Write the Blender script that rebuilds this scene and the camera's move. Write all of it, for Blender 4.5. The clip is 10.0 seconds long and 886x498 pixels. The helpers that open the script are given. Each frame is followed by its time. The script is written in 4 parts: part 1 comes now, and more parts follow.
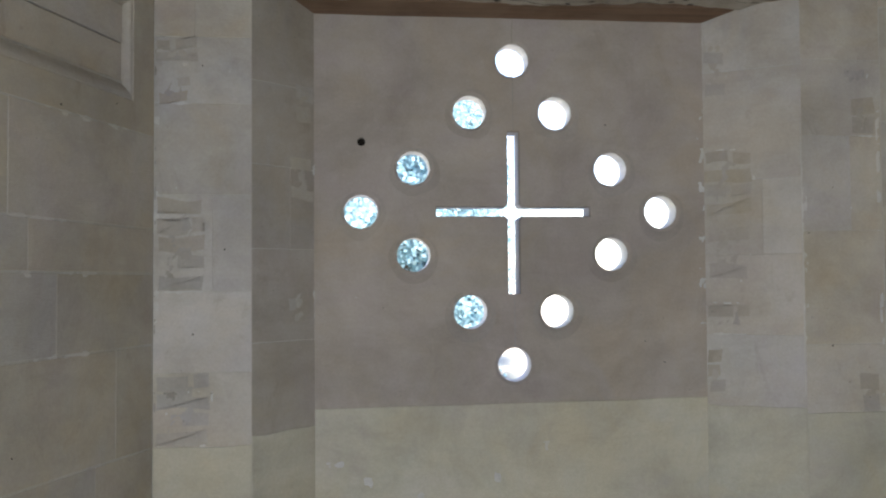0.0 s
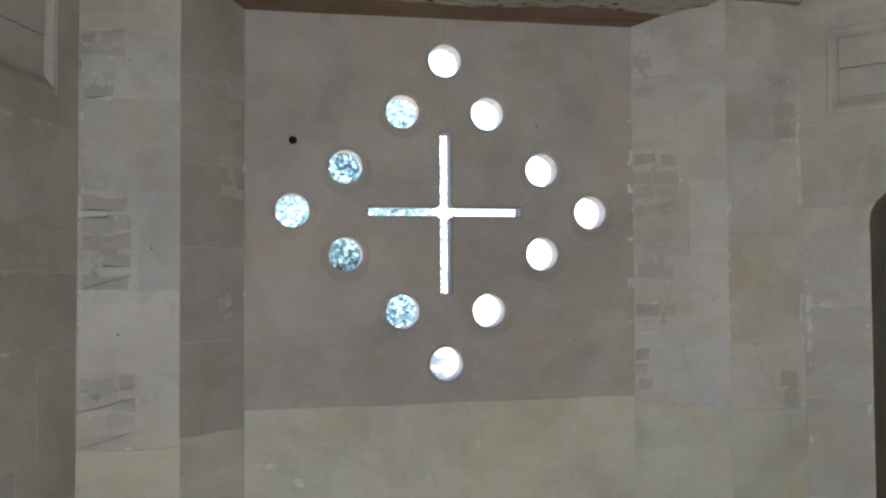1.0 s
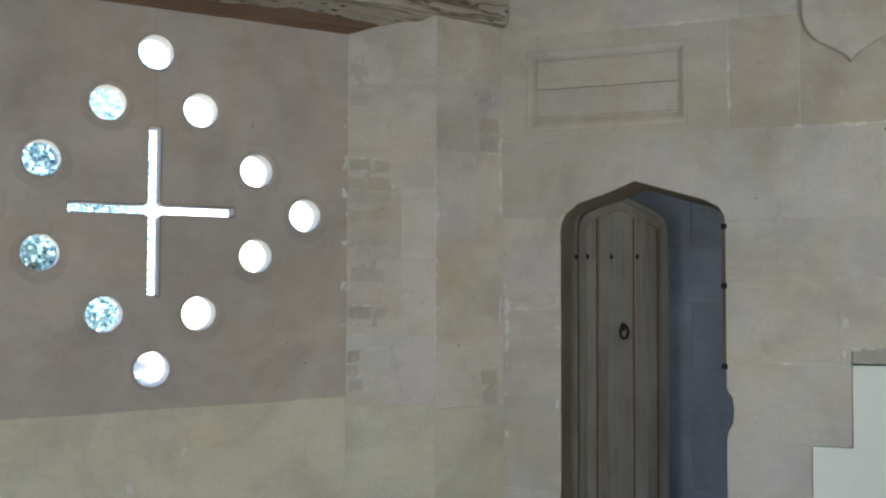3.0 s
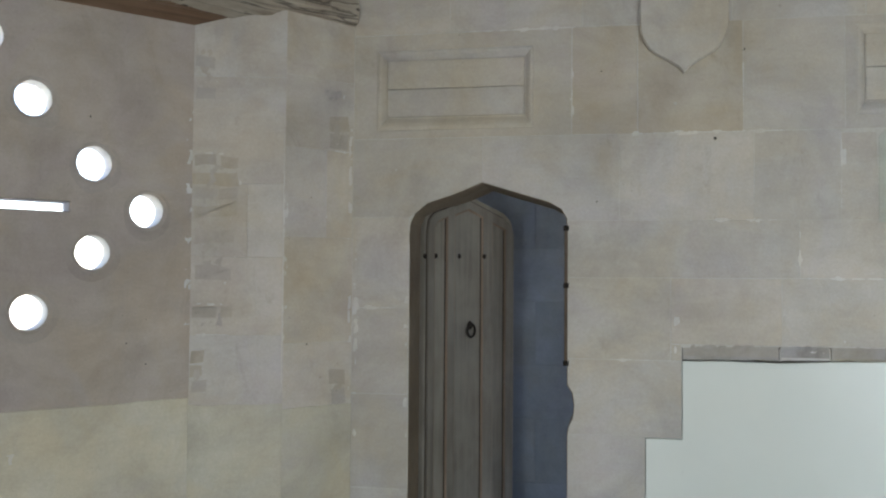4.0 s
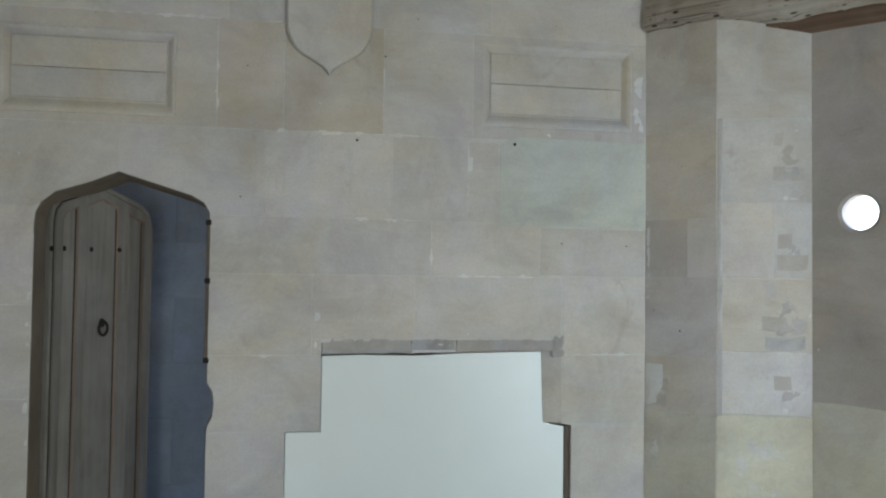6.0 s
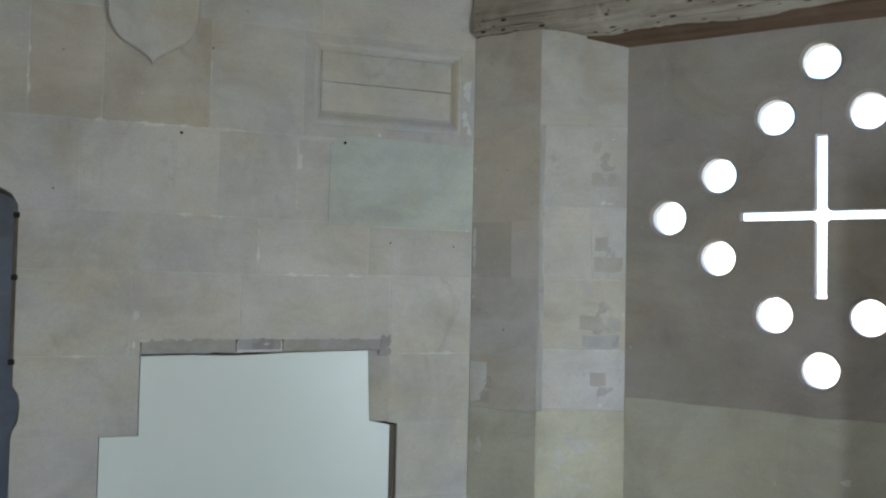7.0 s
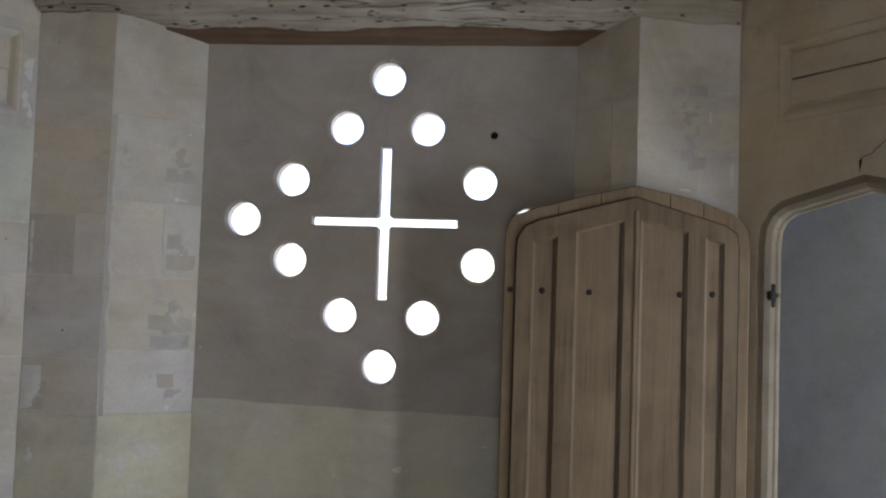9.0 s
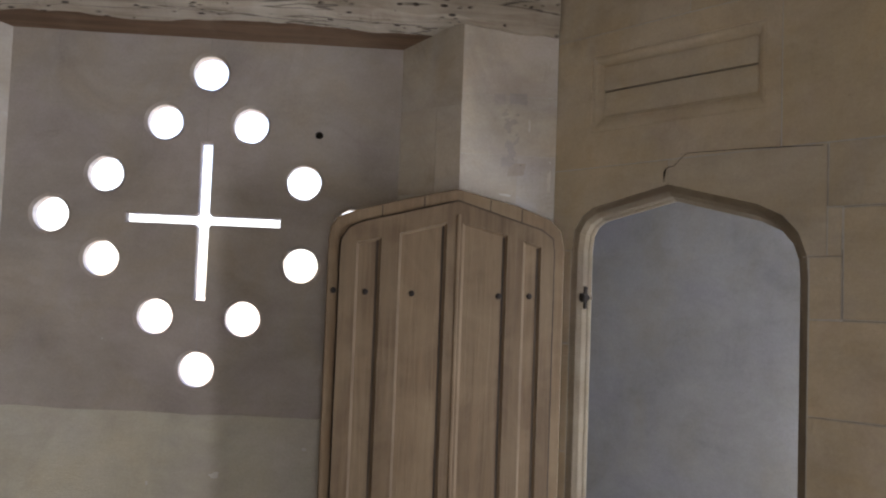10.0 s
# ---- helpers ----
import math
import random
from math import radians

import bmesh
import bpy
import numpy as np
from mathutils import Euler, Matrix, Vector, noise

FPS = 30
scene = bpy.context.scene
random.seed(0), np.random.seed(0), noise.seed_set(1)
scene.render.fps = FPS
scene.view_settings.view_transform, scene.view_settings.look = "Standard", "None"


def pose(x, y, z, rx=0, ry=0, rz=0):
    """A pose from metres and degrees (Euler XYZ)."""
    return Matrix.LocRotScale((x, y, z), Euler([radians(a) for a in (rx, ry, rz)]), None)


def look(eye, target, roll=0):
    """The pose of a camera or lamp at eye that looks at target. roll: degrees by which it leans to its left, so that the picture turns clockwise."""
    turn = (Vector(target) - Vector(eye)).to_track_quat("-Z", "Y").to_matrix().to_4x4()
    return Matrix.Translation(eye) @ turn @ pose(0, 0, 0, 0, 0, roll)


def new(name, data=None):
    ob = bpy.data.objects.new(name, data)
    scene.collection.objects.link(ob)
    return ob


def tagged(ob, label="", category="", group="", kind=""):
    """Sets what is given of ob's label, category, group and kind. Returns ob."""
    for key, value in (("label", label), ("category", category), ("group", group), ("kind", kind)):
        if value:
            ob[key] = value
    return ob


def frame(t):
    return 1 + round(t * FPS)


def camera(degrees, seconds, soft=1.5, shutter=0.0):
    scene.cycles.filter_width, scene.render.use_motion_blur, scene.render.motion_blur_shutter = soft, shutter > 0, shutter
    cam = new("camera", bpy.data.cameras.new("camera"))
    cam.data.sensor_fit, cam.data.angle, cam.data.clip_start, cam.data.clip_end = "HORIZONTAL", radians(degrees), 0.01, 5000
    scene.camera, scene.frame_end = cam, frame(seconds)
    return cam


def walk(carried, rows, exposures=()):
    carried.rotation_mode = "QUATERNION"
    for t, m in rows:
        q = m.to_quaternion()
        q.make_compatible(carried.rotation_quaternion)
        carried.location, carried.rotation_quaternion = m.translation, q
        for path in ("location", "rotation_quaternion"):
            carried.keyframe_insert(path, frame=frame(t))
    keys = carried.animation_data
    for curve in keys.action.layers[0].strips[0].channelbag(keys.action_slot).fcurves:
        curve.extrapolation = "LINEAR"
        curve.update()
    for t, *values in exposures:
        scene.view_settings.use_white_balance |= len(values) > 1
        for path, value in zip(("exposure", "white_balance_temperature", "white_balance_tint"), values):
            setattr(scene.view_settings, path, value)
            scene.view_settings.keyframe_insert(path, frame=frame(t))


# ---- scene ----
cam = camera(50.87, 10.0, soft=2.2)
EYE = (-0.281, -1.647, 1.60)
PATH = [
    (0.0, pose(*EYE, 92.11, 0.44, 41.85)),
    (0.5, pose(*EYE, 92.10, 0.42, 40.30)),
    (1.0, pose(*EYE, 92.05, 0.36, 37.68)),
    (1.5, pose(*EYE, 92.06, 0.24, 34.00)),
    (2.0, pose(*EYE, 92.09, 0.04, 29.12)),
    (2.5, pose(*EYE, 92.16, -0.08, 24.56)),
    (4.0, pose(*EYE, 92.18, -0.43, 10.94)),
    (4.5, pose(*EYE, 92.14, -0.51, 5.50)),
    (5.0, pose(*EYE, 92.12, -0.61, -0.72)),
    (5.5, pose(*EYE, 92.14, -0.65, -6.04)),
    (7.0, pose(*EYE, 92.26, -1.14, -21.29)),
    (7.5, pose(*EYE, 92.42, -1.46, -28.24)),
    (8.0, pose(*EYE, 92.61, -1.66, -35.67)),
    (8.5, pose(*EYE, 92.80, -1.77, -41.58)),
    (9.0, pose(*EYE, 92.94, -1.93, -47.14)),
    (9.5, pose(*EYE, 93.14, -1.99, -51.86)),
    (10.0, pose(*EYE, 93.39, -2.13, -57.99)),
]
EXPOSURES = [(0.0, 2.95, 6450, 17), (1.5, 2.94, 6450, 15), (2.5, 3.05, 6450, 14), (4.5, 3.22, 6400, 14), (5.5, 3.2, 6250, 13), (7.0, 2.85, 6150, 11), (8.0, 2.62, 6300, 13), (9.0, 2.55, 6500, 20), (10.0, 2.86, 6950, 27)]
walk(cam, PATH, EXPOSURES)

# ---- daylight ----
SUN_AZ, SUN_EL = 150.0, 62.0      # compass degrees clockwise from +y
world = bpy.data.worlds.new("daylight")
scene.world = world
world.use_nodes = True
wn = world.node_tree
sky = wn.nodes.new("ShaderNodeTexSky")
sky.sky_type = "NISHITA"
sky.sun_disc = False
sky.sun_elevation = radians(SUN_EL)
sky.sun_rotation = radians(SUN_AZ)
sky.dust_density = 1.2
wn.nodes["Background"].inputs["Strength"].default_value = 0.095
wn.links.new(sky.outputs[0], wn.nodes["Background"].inputs["Color"])
sun = new("sun", bpy.data.lights.new("sun", "SUN"))
sun.data.energy, sun.data.angle, sun.data.color = 3.0, radians(0.5), (1.0, 0.95, 0.87)
sun.matrix_world = look((12 * math.sin(radians(SUN_AZ)) * math.cos(radians(SUN_EL)), 12 * math.cos(radians(SUN_AZ)) * math.cos(radians(SUN_EL)), 12 * math.sin(radians(SUN_EL))), (0, 0, 0))


def area(name, x, y, z, target, w, h, watts, colour):
    la = new(name, bpy.data.lights.new(name, "AREA"))
    la.data.shape, la.data.size, la.data.size_y = "RECTANGLE", w, h
    la.data.energy, la.data.color = watts, colour
    la.matrix_world = look((x, y, z), target)
    return la


# sky light in the open doorways: behind the camera, beyond the oak door, and in the lobby
area("south_opening_sky", -1.19, -2.50, 1.10, (-1.0, 2.0, 1.10), 0.85, 1.55, 8.5, (0.75, 0.90, 1.0))
area("east_doorway_sky", 2.86, -2.40, 0.95, (1.6, 2.0, 1.0), 0.50, 1.55, 15.0, (0.77, 0.91, 1.0))
area("lobby_doorway_sky", 3.86, -1.86, 1.05, (3.1, -0.6, 1.05), 0.65, 1.90, 19.0, (0.66, 0.85, 1.0))


# ---- materials ----
def shader(name, rough=0.85, spec=0.25):
    m = bpy.data.materials.new(name)
    m.use_nodes = True
    b = m.node_tree.nodes["Principled BSDF"]
    b.inputs["Roughness"].default_value = rough
    b.inputs["Specular IOR Level"].default_value = spec
    return m, m.node_tree, b


def nd(nt, kind, **props):
    n = nt.nodes.new(kind)
    for key, value in props.items():
        if key in n.inputs:
            n.inputs[key].default_value = value
    return n


def coords(nt, scale=(1, 1, 1), shift=True):
    """World-size coordinates, moved on for each object so that no two pieces look alike."""
    tc = nt.nodes.new("ShaderNodeTexCoord")
    mp = nt.nodes.new("ShaderNodeMapping")
    mp.inputs["Scale"].default_value = scale
    nt.links.new(tc.outputs["Object"], mp.inputs["Vector"])
    if shift:
        oi = nt.nodes.new("ShaderNodeObjectInfo")
        k = nt.nodes.new("ShaderNodeMath")
        k.operation = "MULTIPLY"
        k.inputs[1].default_value = 37.0
        nt.links.new(oi.outputs["Random"], k.inputs[0])
        cx = nt.nodes.new("ShaderNodeCombineXYZ")
        for i in range(3):
            nt.links.new(k.outputs[0], cx.inputs[i])
        nt.links.new(cx.outputs[0], mp.inputs["Location"])
    return mp.outputs[0]


def noise_tex(nt, vec, scale, detail=5.0, rough=0.6, distort=0.0):
    n = nd(nt, "ShaderNodeTexNoise", Scale=scale, Detail=detail, Roughness=rough, Distortion=distort)
    nt.links.new(vec, n.inputs["Vector"])
    return n.outputs["Fac"]


def ramp(nt, fac, stops):
    r = nt.nodes.new("ShaderNodeValToRGB")
    el = r.color_ramp.elements
    while len(el) < len(stops):
        el.new(0.5)
    for e, (p, c) in zip(el, stops):
        e.position, e.color = p, (*c, 1.0) if len(c) == 3 else c
    nt.links.new(fac, r.inputs[0])
    return r.outputs["Color"]


def mix(nt, fac, a, b, mode="MIX"):
    m = nt.nodes.new("ShaderNodeMix")
    m.data_type, m.blend_type = "RGBA", mode
    for sock, val in ((m.inputs[0], fac), (m.inputs[6], a), (m.inputs[7], b)):
        if isinstance(val, bpy.types.NodeSocket):
            nt.links.new(val, sock)
        elif isinstance(val, (int, float)):
            sock.default_value = val
        else:
            sock.default_value = (*val, 1.0)
    return m.outputs[2]


def bump(nt, b, height, strength, dist=0.01):
    n = nd(nt, "ShaderNodeBump", Strength=strength, Distance=dist)
    nt.links.new(height, n.inputs["Height"])
    nt.links.new(n.outputs[0], b.inputs["Normal"])


def grey(v):
    return (v, v, v)


def stone(name, base, warm, pale, spread=0.16, pits=0.5, dirt=(0.20, 0.16, 0.12), shift=True):
    """Limewashed freestone: cloudy tone, thin worn wash, scratches and small pits, each piece its own tone."""
    m, nt, b = shader(name, 0.9, 0.15)
    v = coords(nt, shift=shift)
    col = mix(nt, ramp(nt, noise_tex(nt, v, 2.6, 6, 0.62, 0.4), [(0.36, grey(0)), (0.66, grey(1))]), base, warm)
    wash = ramp(nt, noise_tex(nt, v, 4.2, 7, 0.6, 0.5), [(0.48, grey(0)), (0.74, grey(0.45))])
    col = mix(nt, wash, col, pale)
    stain = ramp(nt, noise_tex(nt, coords(nt, (1, 1, 0.55), shift), 4.2, 7, 0.7, 1.2), [(0.60, grey(0)), (0.78, grey(0.42))])
    col = mix(nt, stain, col, dirt)
    fine = noise_tex(nt, v, 85, 3, 0.7)
    col = mix(nt, 0.25, col, ramp(nt, fine, [(0.25, grey(0.62)), (0.75, grey(1.18))]), "MULTIPLY")
    oi = nt.nodes.new("ShaderNodeObjectInfo")
    still = coords(nt, shift=False)
    cloud = ramp(nt, noise_tex(nt, still, 1.7, 7, 0.66, 0.7), [(0.30, (0.80, 0.79, 0.785)), (0.50, (0.98, 0.975, 0.96)), (0.72, (1.10, 1.10, 1.10))])
    col = mix(nt, 1.0, col, cloud, "MULTIPLY")
    hue = ramp(nt, noise_tex(nt, still, 2.3, 5, 0.6, 0.9), [(0.36, (1.02, 0.99, 0.925)), (0.50, (1.0, 1.0, 0.99)), (0.66, (0.985, 0.975, 1.02))])
    col = mix(nt, 1.0, col, hue, "MULTIPLY")
    streak = ramp(nt, noise_tex(nt, coords(nt, (1.0, 1.0, 3.2), False), 3.4, 6, 0.7, 0.6), [(0.34, grey(0.94)), (0.55, grey(1.0)), (0.75, grey(1.03))])
    col = mix(nt, 1.0, col, streak, "MULTIPLY")
    k = spread
    tone = ramp(nt, oi.outputs["Random"], [(0.0, (1 - k, 1 - k, 1 - k)), (0.25, (1.0, 1 - k * 0.35, 1 - k * 1.3)), (0.45, (1.0, 1.0, 1.0)), (0.62, (1 - k * 0.5, 1 - k * 0.35, 1 - k * 0.1)), (0.8, (1.02, 1 - k * 0.12, 1 - k * 0.7)), (1.0, (1 + k * 0.6, 1 + k * 0.6, 1 + k * 0.65))])
    col = mix(nt, 1.0, col, tone, "MULTIPLY")
    vo = nd(nt, "ShaderNodeTexVoronoi", Scale=26.0)
    nt.links.new(v, vo.inputs["Vector"])
    pit = ramp(nt, vo.outputs["Distance"], [(0.03, grey(0.35)), (0.09, grey(1))])
    keep = ramp(nt, noise_tex(nt, v, 3.1, 2), [(0.52, grey(0)), (0.62, grey(pits))])
    col = mix(nt, keep, col, mix(nt, 1.0, col, pit, "MULTIPLY"))
    nt.links.new(col, b.inputs["Base Color"])
    h = mix(nt, 0.5, noise_tex(nt, v, 9, 8, 0.7), noise_tex(nt, coords(nt, (1, 1, 6), shift), 40, 4, 0.7))
    bump(nt, b, h, 0.5, 0.012)
    return m


LIMESTONE = stone("limewashed freestone", (0.418, 0.387, 0.350), (0.428, 0.380, 0.318), (0.485, 0.462, 0.432), 0.08)
# East wall's lighter copy of the limestone: warm light is put into the colour.
WARMLIT = stone("limewashed freestone with warm light in its colour", (0.475, 0.405, 0.312), (0.455, 0.375, 0.27), (0.51, 0.46, 0.39), 0.07)
PIERSTONE = stone("pier freestone", (0.452, 0.418, 0.384), (0.428, 0.378, 0.325), (0.52, 0.50, 0.47), 0.10)
ROUGH = stone("rough brown rubble", (0.402, 0.368, 0.330), (0.350, 0.314, 0.274), (0.45, 0.42, 0.385), 0.09, 1.0, (0.13, 0.10, 0.08))
MORTAR = stone("pale lime mortar", (0.455, 0.43, 0.385), (0.44, 0.405, 0.35), (0.50, 0.48, 0.445), 0.03, 0.3)
PANELSTONE = stone("grey brown smooth slab", (0.360, 0.316, 0.280), (0.315, 0.272, 0.236), (0.392, 0.352, 0.318), 0.04, 0.4, (0.20, 0.167, 0.135))
DADO = stone("cream lower limewash", (0.46, 0.428, 0.345), (0.435, 0.39, 0.305), (0.49, 0.47, 0.41), 0.06, 0.3, (0.38, 0.36, 0.335))
PLASTER = stone("grey white plaster", (0.300, 0.298, 0.312), (0.272, 0.266, 0.274), (0.33, 0.33, 0.345), 0.04, 0.15, (0.36, 0.355, 0.35))
# Pale stone of the hole sides; outside daylight is put into its whiteness.
HOLELIGHT = stone("pale hole stone with daylight in its colour", (0.80, 0.79, 0.775), (0.77, 0.755, 0.725), (0.84, 0.835, 0.825), 0.03, 0.3, (0.5, 0.47, 0.43))
HANDLED = stone("brown handled doorway stone", (0.205, 0.165, 0.12), (0.16, 0.125, 0.09), (0.25, 0.215, 0.165), 0.10, 0.5, (0.12, 0.09, 0.065))
LIME = stone("white lime smears", (0.525, 0.508, 0.475), (0.495, 0.472, 0.432), (0.565, 0.552, 0.528), 0.04, 0.2)
# Grey stone; the dim blue of the daylight on it is put into the colour.
LOBBYSTONE = stone("grey lobby stone with blue daylight tint", (0.185, 0.205, 0.240), (0.16, 0.175, 0.20), (0.225, 0.245, 0.28), 0.10, 0.6)
CEILING = stone("ceiling plaster", (0.55, 0.52, 0.47), (0.5, 0.47, 0.42), (0.6, 0.57, 0.52), 0.02, 0.1)
# Slot sides: bounced bluish daylight is put into the colour.
SLOTSTONE = stone("slot stone with pale blue daylight tint", (0.56, 0.56, 0.60), (0.50, 0.49, 0.51), (0.62, 0.62, 0.65), 0.03, 0.3)
GREENISH = stone("pale greenish plaster", (0.42, 0.42, 0.372), (0.40, 0.392, 0.338), (0.455, 0.457, 0.415), 0.03, 0.3, (0.36, 0.35, 0.31))
# Pier stone made darker: the left splay's shade is put into the colour.
SHADEDPIER = stone("pier freestone with shade in its colour", (0.350, 0.314, 0.276), (0.305, 0.266, 0.228), (0.395, 0.362, 0.325), 0.08, 0.8, (0.16, 0.125, 0.098))
# Slab stone a little darker, for the shade round the holes.
RINGSHADE = stone("slab stone with hole rim shade", (0.340, 0.298, 0.263), (0.302, 0.260, 0.225), (0.372, 0.333, 0.299), 0.02, 0.4, (0.20, 0.167, 0.135))
OCHRE = stone("ochre tinted freestone", (0.412, 0.365, 0.302), (0.395, 0.338, 0.264), (0.455, 0.42, 0.37), 0.04)
DIRTY = stone("broken grey stone edge", (0.34, 0.32, 0.30), (0.26, 0.23, 0.20), (0.44, 0.42, 0.39), 0.12, 0.9, (0.08, 0.06, 0.05))
FLAG = stone("worn floor flags", (0.33, 0.30, 0.25), (0.29, 0.255, 0.21), (0.37, 0.345, 0.30), 0.12, 0.4)


def wood(name, base, dark, streak, rough=0.75, worm=0.0, grain=34.0, axis=2):
    m, nt, b = shader(name, rough, 0.25)
    sc = [grain, grain, grain]
    sc[axis] = grain * 0.045
    v = coords(nt, tuple(sc))
    col = mix(nt, ramp(nt, noise_tex(nt, v, 1.0, 6, 0.65, 0.6), [(0.34, grey(0)), (0.70, grey(1))]), dark, base)
    v2 = coords(nt)
    col = mix(nt, ramp(nt, noise_tex(nt, v2, 3.0, 5, 0.6, 0.5), [(0.42, grey(0)), (0.72, grey(0.7))]), col, streak)
    if worm:
        vo = nd(nt, "ShaderNodeTexVoronoi", Scale=worm)
        sq = [1, 1, 1]
        sq[axis] = 0.42
        nt.links.new(coords(nt, tuple(sq)), vo.inputs["Vector"])
        hole = ramp(nt, vo.outputs["Distance"], [(0.20, grey(1)), (0.30, grey(0))])
        some = ramp(nt, noise_tex(nt, v2, 7.0, 3), [(0.47, grey(0)), (0.54, grey(1))])
        col = mix(nt, mix(nt, 1.0, hole, some, "MULTIPLY"), col, (0.035, 0.025, 0.018))
        sp = [9.0, 9.0, 9.0]
        sp[axis] = 0.5
        split = ramp(nt, noise_tex(nt, coords(nt, tuple(sp)), 1.0, 3, 0.5, 0.3), [(0.485, grey(0)), (0.5, grey(0.9)), (0.515, grey(0))])
        col = mix(nt, split, col, (0.05, 0.037, 0.027))
    oi = nt.nodes.new("ShaderNodeObjectInfo")
    col = mix(nt, 1.0, col, ramp(nt, oi.outputs["Random"], [(0.0, grey(0.88)), (1.0, grey(1.08))]), "MULTIPLY")
    nt.links.new(col, b.inputs["Base Color"])
    bump(nt, b, noise_tex(nt, v, 1.0, 8, 0.72, 0.4), 0.5, 0.006)
    return m


BEAM = wood("weathered grey oak", (0.38, 0.322, 0.252), (0.20, 0.155, 0.11), (0.45, 0.40, 0.325), 0.85, 34.0, 22.0, 0)
LINTEL = wood("red brown lintel board", (0.155, 0.092, 0.054), (0.09, 0.053, 0.031), (0.19, 0.125, 0.08), 0.7, 0, 34.0, 0)
OAK = wood("limed brown oak door", (0.118, 0.076, 0.040), (0.074, 0.044, 0.021), (0.152, 0.104, 0.057), 0.72)
OAKGREY = wood("grey limed oak door", (0.165, 0.146, 0.117), (0.112, 0.096, 0.075), (0.20, 0.181, 0.151), 0.72)
EDGEWOOD = wood("brown bead", (0.16, 0.11, 0.075), (0.10, 0.07, 0.045), (0.19, 0.14, 0.10), 0.75)
DARKWOOD = wood("dark brown of batten and jamb gap", (0.13, 0.095, 0.065), (0.07, 0.05, 0.035), (0.17, 0.13, 0.095), 0.8)

m, nt, b = shader("pale painted board", 0.36, 0.5)
v = coords(nt)
c = mix(nt, ramp(nt, noise_tex(nt, v, 1.6, 4, 0.5), [(0.35, grey(0)), (0.7, grey(1))]), (0.50, 0.505, 0.445), (0.54, 0.545, 0.485))
c = mix(nt, ramp(nt, noise_tex(nt, v, 14, 6, 0.7, 1.0), [(0.66, grey(0)), (0.76, grey(0.5))]), c, (0.42, 0.41, 0.37))
nt.links.new(c, b.inputs["Base Color"])
bump(nt, b, noise_tex(nt, v, 30, 4, 0.6), 0.10, 0.004)
BOARD = m

# Dark brown for the door joints and for shade painted beside the panels.
JOINTDARK = wood("dark brown of joints and panel shade", (0.040, 0.027, 0.016), (0.022, 0.014, 0.009), (0.055, 0.038, 0.024), 0.9)

m, nt, b = shader("rusted black iron", 0.85, 0.15)
b.inputs["Metallic"].default_value = 0.15
v = coords(nt)
nt.links.new(mix(nt, noise_tex(nt, v, 30, 5, 0.7), (0.010, 0.009, 0.008), (0.030, 0.021, 0.015)), b.inputs["Base Color"])
bump(nt, b, noise_tex(nt, v, 60, 4, 0.7), 0.3, 0.002)
IRON = m

m, nt, b = shader("dark hole", 1.0, 0.0)
nt.links.new(mix(nt, noise_tex(nt, coords(nt), 40, 3), (0.012, 0.010, 0.008), (0.03, 0.024, 0.018)), b.inputs["Base Color"])
HOLE = m

m, nt, b = shader("dry grass and pale gravel", 0.9, 0.2)
v = coords(nt, shift=False)
nt.links.new(mix(nt, noise_tex(nt, v, 0.6, 8, 0.7), (0.34, 0.33, 0.26), (0.48, 0.45, 0.38)), b.inputs["Base Color"])
bump(nt, b, noise_tex(nt, v, 25, 5, 0.8), 0.8, 0.05)
GRASS = m

m, nt, b = shader("blue green needles", 0.85, 0.08)
g = nt.nodes.new("ShaderNodeNewGeometry")
leafcol = (ramp(nt, g.outputs["Random Per Island"], [(0.0, (0.155, 0.235, 0.255)), (0.6, (0.18, 0.26, 0.28)), (1.0, (0.23, 0.305, 0.32))]))
nt.links.new(leafcol, b.inputs["Base Color"])
tl = nt.nodes.new("ShaderNodeBsdfTranslucent")
nt.links.new(leafcol, tl.inputs["Color"])
ms = nt.nodes.new("ShaderNodeAddShader")
nt.links.new(b.outputs[0], ms.inputs[0])
nt.links.new(tl.outputs[0], ms.inputs[1])
nt.links.new(ms.outputs[0], nt.nodes["Material Output"].inputs["Surface"])
LEAF = m
BARK = wood("tree bark", (0.13, 0.105, 0.08), (0.07, 0.055, 0.04), (0.18, 0.16, 0.13), 0.95, 0, 14.0)


# ---- building helpers ----
def mesh_of(bm, name, material, smooth=False):
    bmesh.ops.recalc_face_normals(bm, faces=bm.faces)
    me = bpy.data.meshes.new(name)
    bm.to_mesh(me)
    bm.free()
    me.materials.append(material)
    if smooth:
        me.shade_smooth()
    return me


def part(name, bm, material, parent=None, label="", smooth=False, m=None):
    ob = new(name, mesh_of(bm, name, material, smooth))
    if parent is not None:
        ob.parent = parent
    if m is not None:
        ob.matrix_basis = m
    if label:
        tagged(ob, label)
    return ob


def empty(name, m, label, category, kind="", group=""):
    ob = new(name)
    ob.matrix_basis = m
    return tagged(ob, label, category, group, kind)


def box(bm, x0, x1, y0, y1, z0, z1, bevel=0.0, segs=1):
    ret = bmesh.ops.create_cube(bm, size=1.0, matrix=Matrix.LocRotScale(((x0 + x1) / 2, (y0 + y1) / 2, (z0 + z1) / 2), None, (x1 - x0, y1 - y0, z1 - z0)))
    if bevel:
        edges = list({e for v in ret["verts"] for e in v.link_edges})
        bmesh.ops.bevel(bm, geom=edges, offset=bevel, segments=segs, affect="EDGES", profile=0.5)
    return bm


